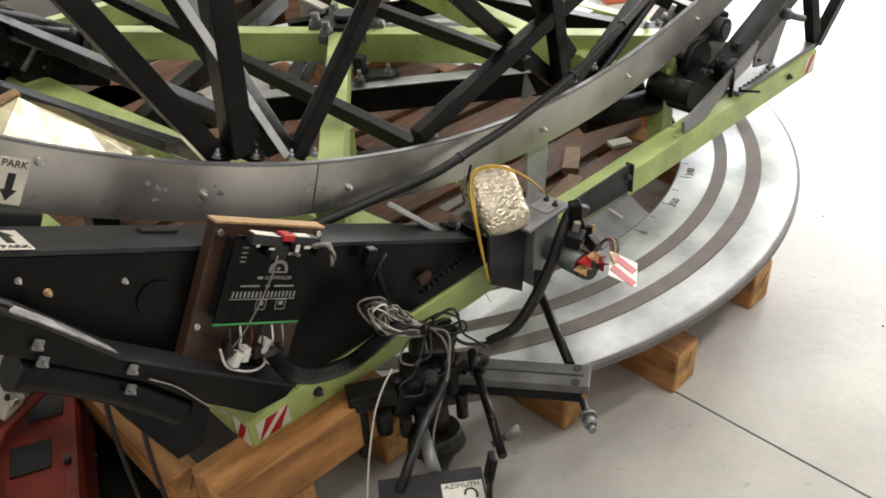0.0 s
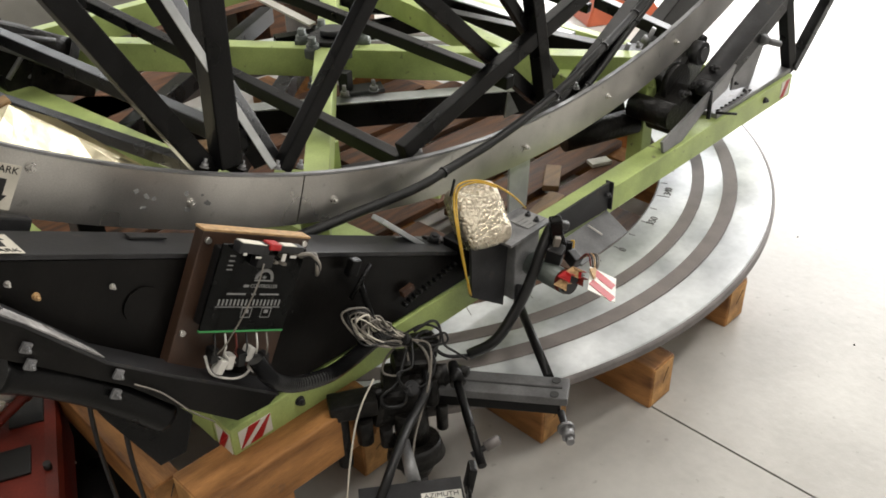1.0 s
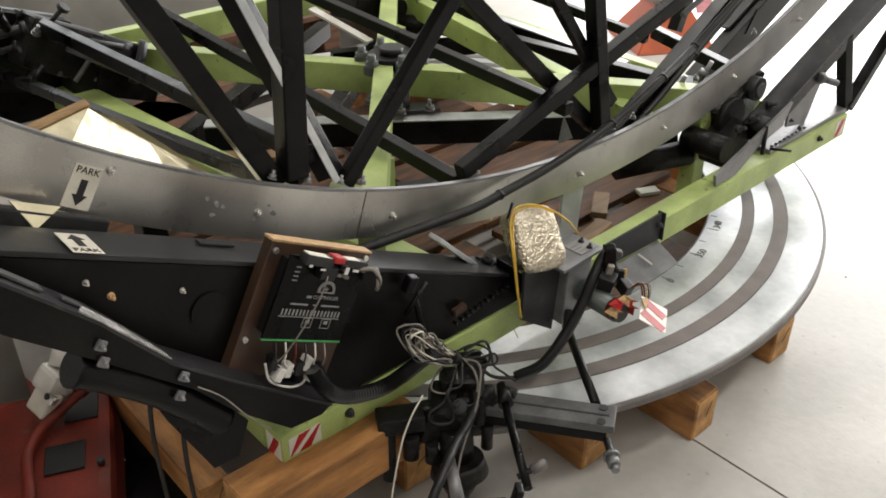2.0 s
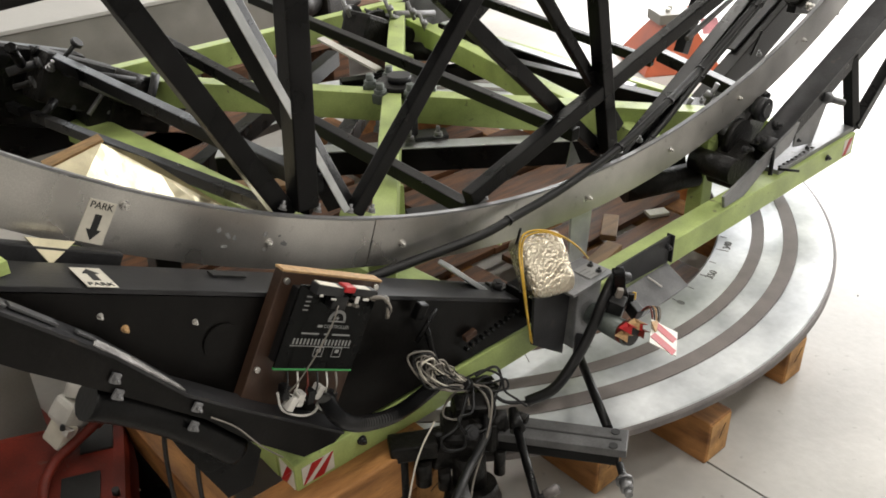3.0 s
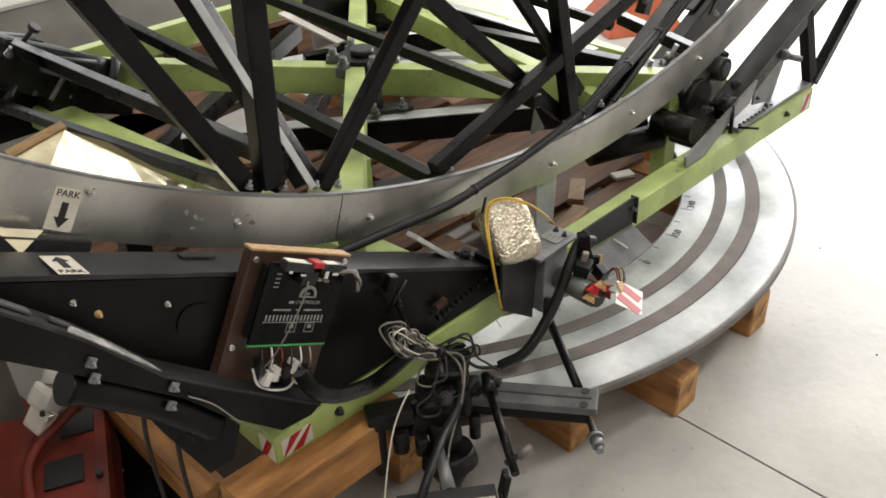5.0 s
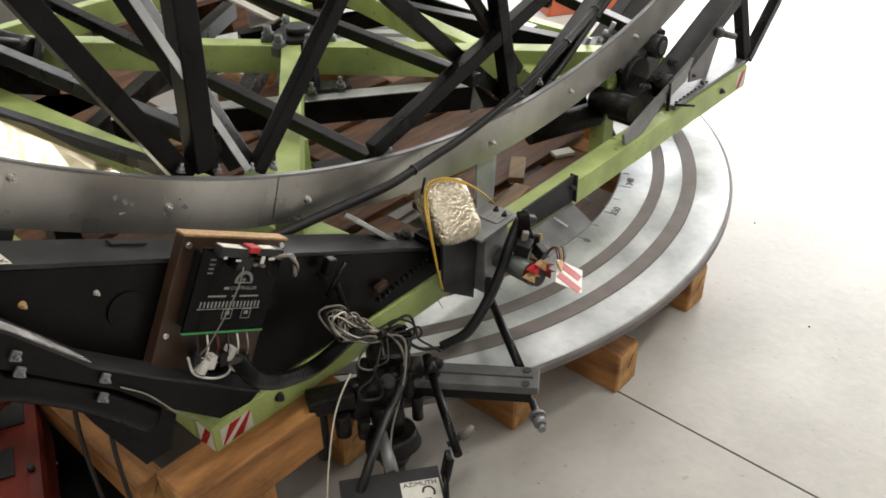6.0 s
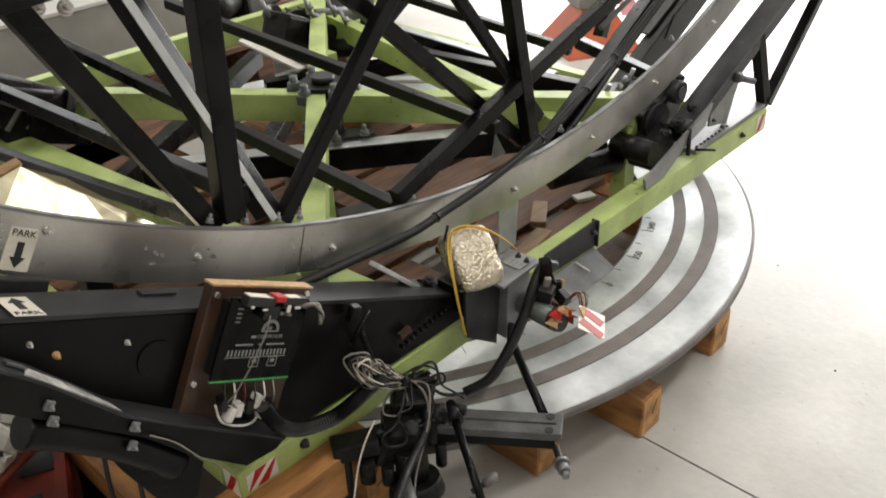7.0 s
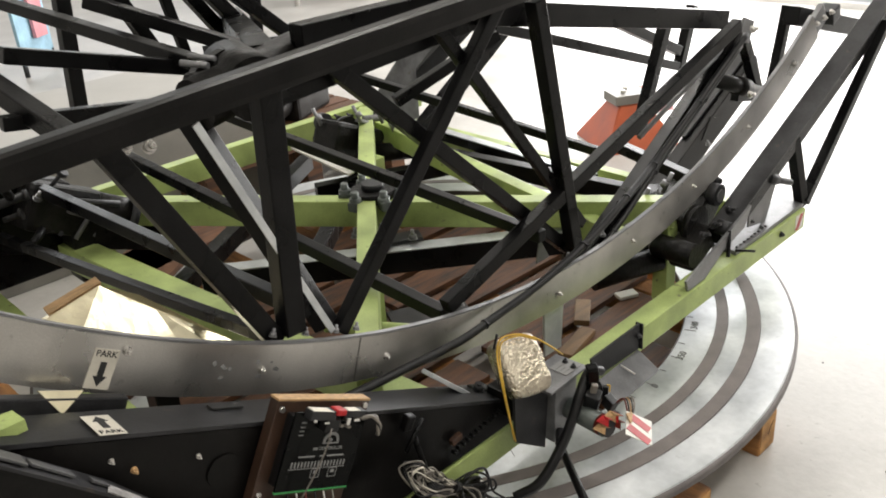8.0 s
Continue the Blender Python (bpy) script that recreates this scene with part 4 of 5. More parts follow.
part("board", onboard(block((0.104, -0.012, -0.118), (0.205, 0.022, 0.228), None, 0.002)), BOARD, ctl)
part("board_edge", onboard(block((0.104, -0.012, -0.0022), (0.207, 0.024, 0.004), None, 0.001)), EDGEWOOD, ctl, "pale sawn top edge")
part("carrier", onboard(block((0.100, -0.032, -0.085), (0.150, 0.016, 0.125), None, 0.002)), RUBBER, ctl)
pcb = part("circuit", onboard(block((0.100, -0.050, -0.082), (0.160, 0.004, 0.140), None, 0.0008)), PCB, ctl)
part("circuit_edge", onboard(block((0.100, -0.0502, -0.1535), (0.160, 0.0045, 0.003), None, 0)), PCB_EDGE, ctl, "bright green circuit board edge")
FY = -0.0526
for x0, x1, z in ((0.050, 0.085, -0.091), (0.096, 0.104, -0.091), (0.112, 0.150, -0.091)):
    part("print_bar", onboard(block(((x0 + x1) / 2, FY, z), (x1 - x0, 0.0006, 0.0026), None, 0)), PRINT, pcb)
for k in range(17):
    part("print_tick", onboard(block((0.040 + 0.0072 * k, FY, -0.105), (0.0030, 0.0006, 0.010), None, 0)), PRINT, pcb)
part("print_bar", onboard(block((0.097, FY, -0.1125), (0.124, 0.0006, 0.0012), None, 0)), PRINT, pcb)
for x in (0.096, 0.134):
    part("print_box", onboard(merge(*[block((x + dx, FY, -0.122 + dz), s, None, 0) for dx, dz, s in ((0, 0.008, (0.018, 0.0006, 0.001)), (0, -0.008, (0.018, 0.0006, 0.001)),
         (-0.009, 0, (0.001, 0.0006, 0.016)), (0.009, 0, (0.001, 0.0006, 0.016)), (0, 0.002, (0.008, 0.0006, 0.006)))])), PRINT, pcb)
letters("CONTROLLER", 0.0082, T @ pose(0.116, FY, -0.0775, 90, 0, 0), pcb, PRINT, "lettering", 0.0003)
part("print_bar", onboard(block((0.082, FY, -0.0775), (0.010, 0.0006, 0.0042), None, 0)), PRINT, pcb)
logo = disc_ring(0.0125, 0.018, 0, 0.0006, 24, 0, math.pi)
bmesh.ops.transform(logo, matrix=T @ Matrix.Translation((0.112, FY, -0.066)) @ pose(0, 0, 0, 90, 0, 0), verts=logo.verts)
part("print_arch", logo, PRINT, pcb)
part("print_bar", onboard(block((0.112, FY, -0.068), (0.036, 0.0006, 0.002), None, 0)), PRINT, pcb)
part("print_bolt", onboard(plate([(0.108, -0.064), (0.112, -0.058), (0.111, -0.062), (0.116, -0.061), (0.111, -0.068), (0.112, -0.0635)], FY, FY + 0.0005)), PRINT, pcb)
for i, z in enumerate((-0.030, -0.038, -0.045, -0.052)):
    part("print_dash", onboard(block((0.042, FY, z), (0.010, 0.0006, 0.002), None, 0)), PRINT, pcb)
part("connector", onboard(block((0.065, -0.060, -0.012), (0.055, 0.020, 0.016), None, 0.002)), DARKSTEEL, ctl, "grey plug connector")
part("connector", onboard(block((0.135, -0.060, -0.010), (0.050, 0.018, 0.012), None, 0.002)), DARKSTEEL, ctl, "grey plug connector")
part("connector_strip", onboard(block((0.062, -0.0612, -0.0035), (0.046, 0.017, 0.001), pose(0, 0, 0, 0, 3, 0), 0.0002)), LABEL, ctl, "pale strip on the connector top")
part("connector_strip", onboard(block((0.131, -0.0612, -0.0035), (0.026, 0.015, 0.001), None, 0.0002)), LABEL, ctl, "pale strip on the connector top")
for x, z, w, h in ((0.048, -0.020, 0.006, 0.004), (0.074, -0.024, 0.010, 0.003), (0.122, -0.022, 0.007, 0.012), (0.140, -0.020, 0.012, 0.004)):
    part("pin", onboard(block((x, -0.0705, z), (w, 0.002, h), None, 0.0005)), WHITE, ctl, "white plug pin")
part("red_connector", onboard(block((0.100, -0.062, -0.006), (0.022, 0.022, 0.011), None, 0.003)), RED, ctl, "red plug connector")
part("terminal", onboard(block((0.090, -0.061, -0.030), (0.030, 0.018, 0.022), None, 0.002)), RUBBER, ctl)
for x, z in ((0.150, -0.020), (0.165, -0.022), (0.128, -0.024), (0.118, -0.034), (0.135, -0.036)):
    part("component", onboard(block((x, -0.057, z), (0.008, 0.012, 0.005), None, 0.001)), GREYWIRE, ctl)
for k in range(3):
    part("lead", onboard(hose([(0.150 + 0.006 * k, -0.066, -0.018), (0.170 + 0.004 * k, -0.076, -0.012), (0.190, -0.080, -0.028 - 0.006 * k), (0.205, -0.065, -0.050)], 0.0032, 6, 8)), (GREYWIRE, RUBBER, GREYWIRE)[k], ctl)
part("lead", onboard(hose([(0.088, -0.070, -0.034), (0.078, -0.082, -0.060), (0.070, -0.080, -0.110), (0.062, -0.07, -0.165), (0.058, -0.06, -0.188)], 0.0013, 6, 6)), GREYWIRE, ctl, "thin grey wire")
for x, z in ((0.012, -0.018), (0.012, -0.168), (0.196, -0.012)):
    part("screw", onboard(rod((x, -0.022, z), (x, -0.028, z), 0.005, 12)), CHROME, ctl)
for k in range(7):
    x = 0.055 + 0.017 * k
    part("plug", onboard(block((x, -0.052 - 0.004 * (k % 2), -0.192 - 0.006 * ((k * 3) % 4)), (0.013, 0.018, 0.024), pose(0, 0, 0, 0, 12 * ((k * 5) % 3 - 1), 0), 0.002)), WHITE if k % 3 else RUBBER, ctl, "white cable plug" if k % 3 else "black cable plug")
for k in range(6):
    x = 0.05 + 0.02 * k
    part("wire", onboard(hose([(x, -0.05, -0.158), (x - 0.006, -0.068, -0.172), (x + 0.004, -0.060, -0.190), (0.10 + 0.012 * k, -0.055, -0.212)], 0.0016, 6, 6)), (RUBBER, WHITE, JACKRED, RUBBER, WHITE, GREYWIRE)[k], ctl)
part("white_wire", onboard(hose([(0.045, -0.05, -0.195), (0.06, -0.058, -0.222), (0.10, -0.06, -0.232), (0.13, -0.055, -0.228), (0.14, -0.05, -0.205)], 0.0022, 6, 8)), WHITE, ctl, "looped white wire")

# corrugated conduit from the controller to the jack
solo("corrugated_conduit", hose([(-1.030, -0.925, 0.565), (-1.015, -0.935, 0.520), (-0.973, -0.935, 0.480), (-0.901, -0.93, 0.452), (-0.847, -0.93, 0.455), (-0.785, -0.925, 0.462), (-0.74, -0.91, 0.44)], 0.0148, 24, 14, 0.0046),
     CONDUIT, "black corrugated cable conduit curving between boxes", "conduit")

# ---- foil covered motor cover with yellow cord ----
cover = thing("foil_cover", (-0.47, -0.89, 0.50), "crinkled silver foil wrapped cover tied with yellow cord", "cover")
FU, FD, FB = Vector((0.086, -0.028, 0.0)), Vector((-0.012, -0.064, -0.098)), Vector((0.016, 0.052, -0.036))
FC = Vector((-0.515, -0.862, 0.631)) + (FU + FD + FB) / 2
bm = bmesh.new()
bmesh.ops.create_icosphere(bm, subdivisions=5, radius=1.0)
for v in bm.verts:
    q = v.co.normalized()
    v.co = 0.5 * q / (abs(q.x) ** 5 + abs(q.y) ** 5 + abs(q.z) ** 5) ** 0.2
for v in bm.verts:
    p = FC + v.co.x * FU * 1.14 - v.co.z * FD * 1.12 + v.co.y * FB * 1.1
    v.co = p + Vector([0.0020 * noise.noise(p * f + Vector((k, 2 * k, 0))) + 0.0007 * noise.noise(p * 4 * f + Vector((0, k, k))) for k, f in ((0, 42), (3, 38), (7, 45))])
for f in bm.faces:
    f.smooth = True
part("foil", bm, FOIL, cover)
part("cord", hose([(-0.315, -0.876, 0.514), (-0.414, -0.923, 0.603), (-0.437, -0.900, 0.626), (-0.465, -0.881, 0.641), (-0.494, -0.869, 0.645), (-0.515, -0.867, 0.638), (-0.533, -0.879, 0.613), (-0.567, -0.921, 0.589), (-0.553, -0.922, 0.506), (-0.528, -0.917, 0.417)], 0.0020, 8, 8), YELLOW, cover, "yellow cord")
part("cord", hose([(-0.436, -0.903, 0.622), (-0.463, -0.884, 0.637), (-0.491, -0.873, 0.640), (-0.513, -0.871, 0.634), (-0.528, -0.881, 0.612), (-0.565, -0.923, 0.589), (-0.548, -0.920, 0.502), (-0.533, -0.917, 0.424)], 0.0017, 8, 8), YELLOW, cover, "yellow cord")
part("lead", hose([(-0.512, -0.850, 0.615), (-0.513, -0.862, 0.655)], 0.0028, 4, 8), RUBBER, cover)

# motor bracket below and behind the cover
mount = thing("motor_bracket", (-0.42, -0.86, 0.40), "dark grey steel motor bracket bolted over the bar", "bracket")
part("front_plate", plate([(-0.520, 0.405), (-0.520, 0.535), (-0.408, 0.522), (-0.425, 0.335)], -0.912, -0.905), DARKSTEEL, mount)
part("side_plate", block((-0.376, -0.898, 0.426), (0.074, 0.070, 0.150), pose(0, 0, 0, 0, 3, 0), 0.003), STEEL, mount, "grey steel side plate")
part("top_plate", block((-0.380, -0.903, 0.506), (0.140, 0.086, 0.006), pose(0, 0, 0, 0, 2, 4), 0.001), STEEL, mount, "grey steel top plate")
part("back_box", block((-0.455, -0.845, 0.47), (0.09, 0.07, 0.06), None, 0.004), BLACK_SATIN, mount)
tag = part("label", block((-0.345, -0.907, 0.5092), (0.056, 0.047, 0.001), pose(0, 0, 0, 0, 2, 2), 0), PRINT, mount, "dull grey type label")
for k in range(3):
    part("print_bar", block((-0.358, -0.921 + 0.011 * k, 0.5102), (0.024, 0.0025, 0.0006), pose(0, 0, 0, 0, 2, 2), 0), FADED, tag)
for x, y, z in ((-0.330, -0.895, 0.5085), (-0.335, -0.922, 0.5085)):
    part("bolt", hexbolt((x, y, z), (0.2, 0, 1), 0.006, 0.006), DARKSTEEL, mount)
part("bolt", hexbolt((-0.404, -0.905, 0.375), (0.6, -1, 0), 0.007, 0.008), DARKSTEEL, mount)
part("stud", rod((-0.525, -0.83, 0.40), (-0.522, -0.83, 0.475), 0.004, 8), CHROME, mount)

# drive motor with its flag
motor = thing("drive_motor", (-0.36, -1.0, 0.39), "grey-green motor with cable plugs and striped tape", "motor")
part("body", rod((-0.360, -0.890, 0.420), (-0.372, -1.040, 0.425), 0.024, 28), MOTOR, motor)
part("end_bell", rod((-0.372, -1.040, 0.425), (-0.373, -1.048, 0.426), 0.021, 28), DARKSTEEL, motor)
part("flange", block((-0.361, -0.905, 0.418), (0.06, 0.010, 0.06), pose(0, 0, 0, 0, 10, 0), 0.002), DARKSTEEL, motor)
part("tape", rod((-0.3705, -1.024, 0.4246), (-0.3722, -1.037, 0.4255), 0.0244, 20), JACKRED, motor, "torn dark red tape")
for k, (a, mt) in enumerate(((30, RED), (75, EDGEWOOD), (120, RED), (-10, JACKRED), (160, EDGEWOOD))):
    c = Vector((-0.372 + 0.026 * math.cos(radians(a)), -1.043 - 0.004 * (k % 2), 0.4255 + 0.026 * math.sin(radians(a))))
    part("torn_tape", leaning_bm([c + Vector(o) for o in ((-0.012, 0.012, 0.002), (0.010, 0.010, 0.006), (0.013, -0.016, 0.004), (0.001, -0.012, 0.010), (-0.010, -0.019, 0.0))], 0.0012), mt, motor, "torn tape end")
flag = part("flag", block((-0.358, -1.112, 0.450), (0.074, 0.060, 0.0016), pose(0, 0, 0, 26, -4, 34), 0), STICKER, motor, "white tape flag with red stripes")
for off in (-0.019, 0.015):
    bm = block((off * 1.1, 0, 0.0012), (0.021, 0.0545, 0.0008), pose(0, 0, 0, 0, 0, -24), 0)
    bmesh.ops.transform(bm, matrix=Matrix.Translation((-0.358, -1.112, 0.450)) @ pose(0, 0, 0, 26, -4, 34), verts=bm.verts)
    part("stripe", bm, RED, flag, "red stripe")
part("paper", block((-0.352, -1.088, 0.462), (0.03, 0.022, 0.002), pose(0, 0, 0, 50, 25, 10), 0), EDGEWOOD, motor, "tan paper tag")
part("plug", block((-0.347, -0.984, 0.517), (0.026, 0.022, 0.062), pose(0, 0, 0, 8, -6, -40), 0.004), BLACK, motor, "tall black cable plug")
part("plug", block((-0.352, -0.988, 0.462), (0.030, 0.034, 0.045), pose(0, 0, 0, 12, -14, 20), 0.004), RUBBER, motor, "black cable plug")
part("plug", block((-0.323, -0.973, 0.482), (0.028, 0.026, 0.040), pose(0, 0, 0, -18, 24, 40), 0.004), BLACK, motor, "black cable plug")
part("plug", block((-0.332, -1.020, 0.457), (0.022, 0.030, 0.026), pose(0, 0, 0, 20, 10, -10), 0.003), RUBBER, motor, "black cable plug")
part("clip", block((-0.382, -1.014, 0.519), (0.013, 0.010, 0.022), pose(0, 0, 0, 10, 10, -40), 0.002), GREYWIRE, motor)
part("plug", block((-0.313, -0.993, 0.462), (0.020, 0.016, 0.028), pose(0, 0, 0, 0, 20, 30), 0.002), BLACK, motor)
part("yellow_tip", block((-0.300, -0.993, 0.466), (0.006, 0.008, 0.016), pose(0, 0, 0, 0, 20, 30), 0.001), YELLOW, motor)
for k in range(5):
    part("wire", hose([(-0.335 + 0.006 * k, -1.03, 0.455), (-0.325 + 0.008 * k, -1.05, 0.478 - 0.004 * k), (-0.345 + 0.006 * k, -1.075, 0.46), (-0.355, -1.085, 0.445)], 0.0018, 6, 6), (JACKRED, RUBBER, EDGEWOOD, RUBBER, GREYWIRE)[k], motor)
part("fitting", rod((-0.40, -0.935, 0.385), (-0.43, -0.96, 0.35), 0.010, 12), DARKSTEEL, motor)

# cover plate and pointer over the inner edge of the ring
guard = thing("pointer_guard", (-0.07, -0.86, 0.27), "dark folded steel guard with a white pointer", "guard")
part("upright_plate", plate([(-0.200, 0.440), (0.003, 0.446), (0.000, 0.372), (-0.185, 0.378)], -0.872, -0.866), DARKSTEEL, guard)
part("lower_plate", block((-0.095, -0.905, 0.350), (0.19, 0.075, 0.006), pose(0, 0, 0, 30, 0, 2), 0.001), MIDSTEEL, guard, "grey steel lower plate")
part("end_fold", block((0.004, -0.870, 0.41), (0.004, 0.022, 0.074), None, 0.001), DARKSTEEL, guard)
part("bolt", hexbolt((-0.012, -0.8725, 0.420), (0, -1, 0), 0.007, 0.010), DARKSTEEL, guard)
part("pointer", rod((-0.092, -0.882, 0.373), (-0.078, -0.915, 0.354), 0.0022, 8), WHITE, guard, "white pointer needle")

# thick cable from the motor to the jack
solo("power_cable", hose([(-0.290, -0.965, 0.495), (-0.330, -0.962, 0.510), (-0.372, -0.968, 0.475), (-0.399, -0.970, 0.430), (-0.440, -0.970, 0.375), (-0.500, -0.960, 0.311), (-0.545, -0.925, 0.278)], 0.0115, 10, 12), RUBBER, "thick black power cable looping down over the ring", "cable")
solo("thin_cable", hose([(-0.545, -0.925, 0.276), (-0.585, -0.90, 0.285), (-0.610, -0.885, 0.318), (-0.625, -0.89, 0.365), (-0.66, -0.90, 0.385), (-0.70, -0.905, 0.375)], 0.004, 10, 8), RUBBER, "thin black cable looping above the ring", "cable")
def tied_hose(points, r, label, ties):
    """A hose with cable ties round it."""
    t = thing("wheel_hose", points[len(points) // 2], label, "hose")
    part("hose", hose(points, r, 8, 10), RUBBER, t)
    line = curve_points(points, 8)
    for k in ties:
        d = (line[k + 1] - line[k]).normalized()
        part("cable_tie", merge(rod(line[k] - d * 0.002, line[k] + d * 0.002, r * 1.22, 12), block(line[k] + Vector((0, -r * 1.2, r * 0.4)), (0.006, 0.005, 0.005), None, 0.001)), DARKSTEEL, t, "dark cable tie")


tied_hose([(-0.86, -0.738, 0.615), (-0.793, -0.742, 0.609), (-0.659, -0.742, 0.599), (-0.502, -0.742, 0.589), (-0.398, -0.742, 0.597), (-0.268, -0.742, 0.610), (-0.127, -0.742, 0.636), (0.001, -0.742, 0.671), (0.110, -0.735, 0.705), (0.220, -0.715, 0.725), (0.34, -0.695, 0.755), (0.50, -0.690, 0.835), (0.66, -0.690, 0.928), (0.79, -0.690, 1.00)], 0.010, "black hose running along the curved rim", (30, 52, 66, 78, 90))
tied_hose([(-0.10, -0.690, 0.565), (0.05, -0.685, 0.555), (0.18, -0.684, 0.615), (0.30, -0.684, 0.690), (0.45, -0.684, 0.780), (0.62, -0.684, 0.880), (0.77, -0.684, 0.972)], 0.009, "black hose tied along the wheel strut", (14, 26, 38))

# ---- azimuth jack and release ----
jack = thing("azimuth_brake", (-0.74, -0.95, 0.02), "greasy black clamp brake with grey steel arm and handles", "brake")
part("body", block((-0.735, -0.930, 0.300), (0.085, 0.095, 0.085), pose(0, 0, 0, 6, 4, -38), 0.014), GREASY, jack)
part("casting", merge(block((-0.775, -0.925, 0.295), (0.060, 0.055, 0.075), pose(0, 0, 0, 0, 14, -20), 0.014), block((-0.700, -0.962, 0.310), (0.050, 0.05, 0.06), pose(0, 0, 0, -12, 0, -50), 0.012)), GREASY, jack)
part("jaw", block((-0.700, -0.925, 0.355), (0.085, 0.048, 0.036), pose(0, 0, 0, 10, 8, -30), 0.010), GREASY, jack)
part("neck", rod((-0.752, -0.972, 0.215), (-0.748, -0.960, 0.290), 0.034, 24), GREASY, jack)
part("drum", rod((-0.756, -0.982, 0.190), (-0.754, -0.976, 0.222), 0.058, 30, 0.050), GREASY, jack)
part("drum_cap", rod((-0.760, -0.985, 0.150), (-0.756, -0.982, 0.190), 0.030, 24, 0.046), GREASY, jack)
part("arm", bar((-0.70, -0.93, 0.312), (-0.538, -1.178, 0.326), 0.060, 0.018, 0.002), MIDSTEEL, jack, "dark grey steel arm")
d = Vector((0.182, -0.278, 0.016)).normalized()
side = Vector((0, 0, 1)).cross(d)
part("arm_lower", bar((-0.70, -0.93, 0.291), (-0.545, -1.168, 0.304), 0.056, 0.022, 0.002), BLACK, jack)
part("groove", bar(Vector((-0.65, -1.007, 0.3245)), Vector((-0.545, -1.168, 0.3345)), 0.004, 0.003, 0), INK, jack)
for k in (-1, 1):
    c = Vector((-0.552, -1.157, 0.3335)) + side * 0.020 * k
    part("hole", rod(c, c + Vector((0, 0, 0.0022)), 0.0085, 18), INK, jack)
part("rod", rod((-0.392, -0.925, 0.335), (-0.530, -1.125, 0.325), 0.0095, 14), BLACK, jack, "black round rod")
part("handle", rod((-0.672, -1.006, 0.368), (-0.790, -1.190, 0.332), 0.0080, 14), BLACK, jack, "black handle bar")
part("handle_block", rod((-0.668, -1.000, 0.376), (-0.692, -1.038, 0.362), 0.009, 14, 0.015), BLACK, jack)
part("cross_pin", rod((-0.785, -1.160, 0.333), (-0.735, -1.182, 0.352), 0.0055, 12), DARKSTEEL, jack)
part("pin_sleeve", rod((-0.762, -1.170, 0.342), (-0.737, -1.181, 0.351), 0.0092, 14), EDGE, jack)
part("threaded_rod", rod((-0.568, -1.185, 0.300), (-0.600, -1.226, 0.297), 0.0075, 12), DARKSTEEL, jack)
part("nut", merge(rod((-0.594, -1.218, 0.2975), (-0.607, -1.235, 0.296), 0.0125, 6), rod((-0.591, -1.214, 0.298), (-0.595, -1.219, 0.2975), 0.016, 20), rod((-0.607, -1.235, 0.296), (-0.614, -1.244, 0.2955), 0.0075, 14)), STEEL, jack, "steel nut and washer")
for x, y, z0, z1, r in ((-0.865, -0.90, 0.185, 0.33, 0.014), (-0.835, -0.93, 0.245, 0.30, 0.016), (-0.80, -0.95, 0.225, 0.27, 0.013), (-0.69, -0.99, 0.22, 0.28, 0.012)):
    part("bolt", rod((x, y, z0), (x, y, z1), r, 12), GREASY, jack)
part("link", block((-0.84, -0.905, 0.325), (0.09, 0.05, 0.035), pose(0, 0, 0, 0, 0, -30), 0.005), GREASY, jack)
part("knuckle", rod((-0.69, -0.960, 0.335), (-0.665, -0.980, 0.333), 0.022, 20), GREASY, jack)
for k in range(7):
    c = Vector((-0.80 + 0.026 * k, -0.905 - 0.012 * k, 0.335 - 0.012 * (k % 3)))
    part("lug", rod(c, c + Vector((0.012 - 0.01 * (k % 2), -0.03, 0.006 * (k % 3))), 0.010 + 0.003 * (k % 3), 12), GREASY, jack)
part("bolt", hexbolt((-0.752, -0.975, 0.352), (-0.4, -0.8, 0.6), 0.012, 0.010), DARKSTEEL, jack)
part("bolt", hexbolt((-0.625, -0.90, 0.352), (0, -0.5, 1), 0.007, 0.008), CHROME, jack)
part("clevis", block((-0.645, -0.895, 0.345), (0.05, 0.04, 0.045), pose(0, 0, 0, 0, 10, -20), 0.005), GREASY, jack)
part("foot", rod((-0.760, -0.985, 0.02), (-0.760, -0.985, 0.155), 0.022, 18), DARKSTEEL, jack)
part("foot_plate", block((-0.760, -0.985, 0.011), (0.12, 0.12, 0.02), None, 0.003), DARKSTEEL, jack)

release = thing("release_lever", (-0.89, -1.15, 0.20), "grey steel release box with lettered label and lever", "lever")
RT = Matrix.Translation((-0.916, -1.149, 0.282)) @ pose(0, 0, 0, 0, 0, -37)
def onrel(bm):
    bmesh.ops.transform(bm, matrix=RT, verts=bm.verts)
    return bm
part("box", onrel(block((0, 0, 0), (0.17, 0.09, 0.05), None, 0.003)), DARKSTEEL, release)
part("lid", onrel(block((0, 0, 0.027), (0.176, 0.094, 0.004), None, 0.001)), DARKSTEEL, release, "dark grey steel lid")
part("tube", rod((-0.812, -1.014, 0.285), (-0.852, -1.082, 0.258), 0.0105, 16, 0.013), STEEL, release, "pale grey steel tube")
part("stem", rod((-0.80, -1.00, 0.245), (-0.87, -1.105, 0.262), 0.009, 12), BLACK, release)
part("side_plate", onrel(block((0.093, -0.010, 0.010), (0.006, 0.030, 0.110), None, 0.002)), BLACK, release)
part("lever_tip", onrel(block((0.098, 0.004, 0.070), (0.014, 0.026, 0.056), pose(0, 0, 0, 0, 10, 0), 0.005)), BLACK, release)
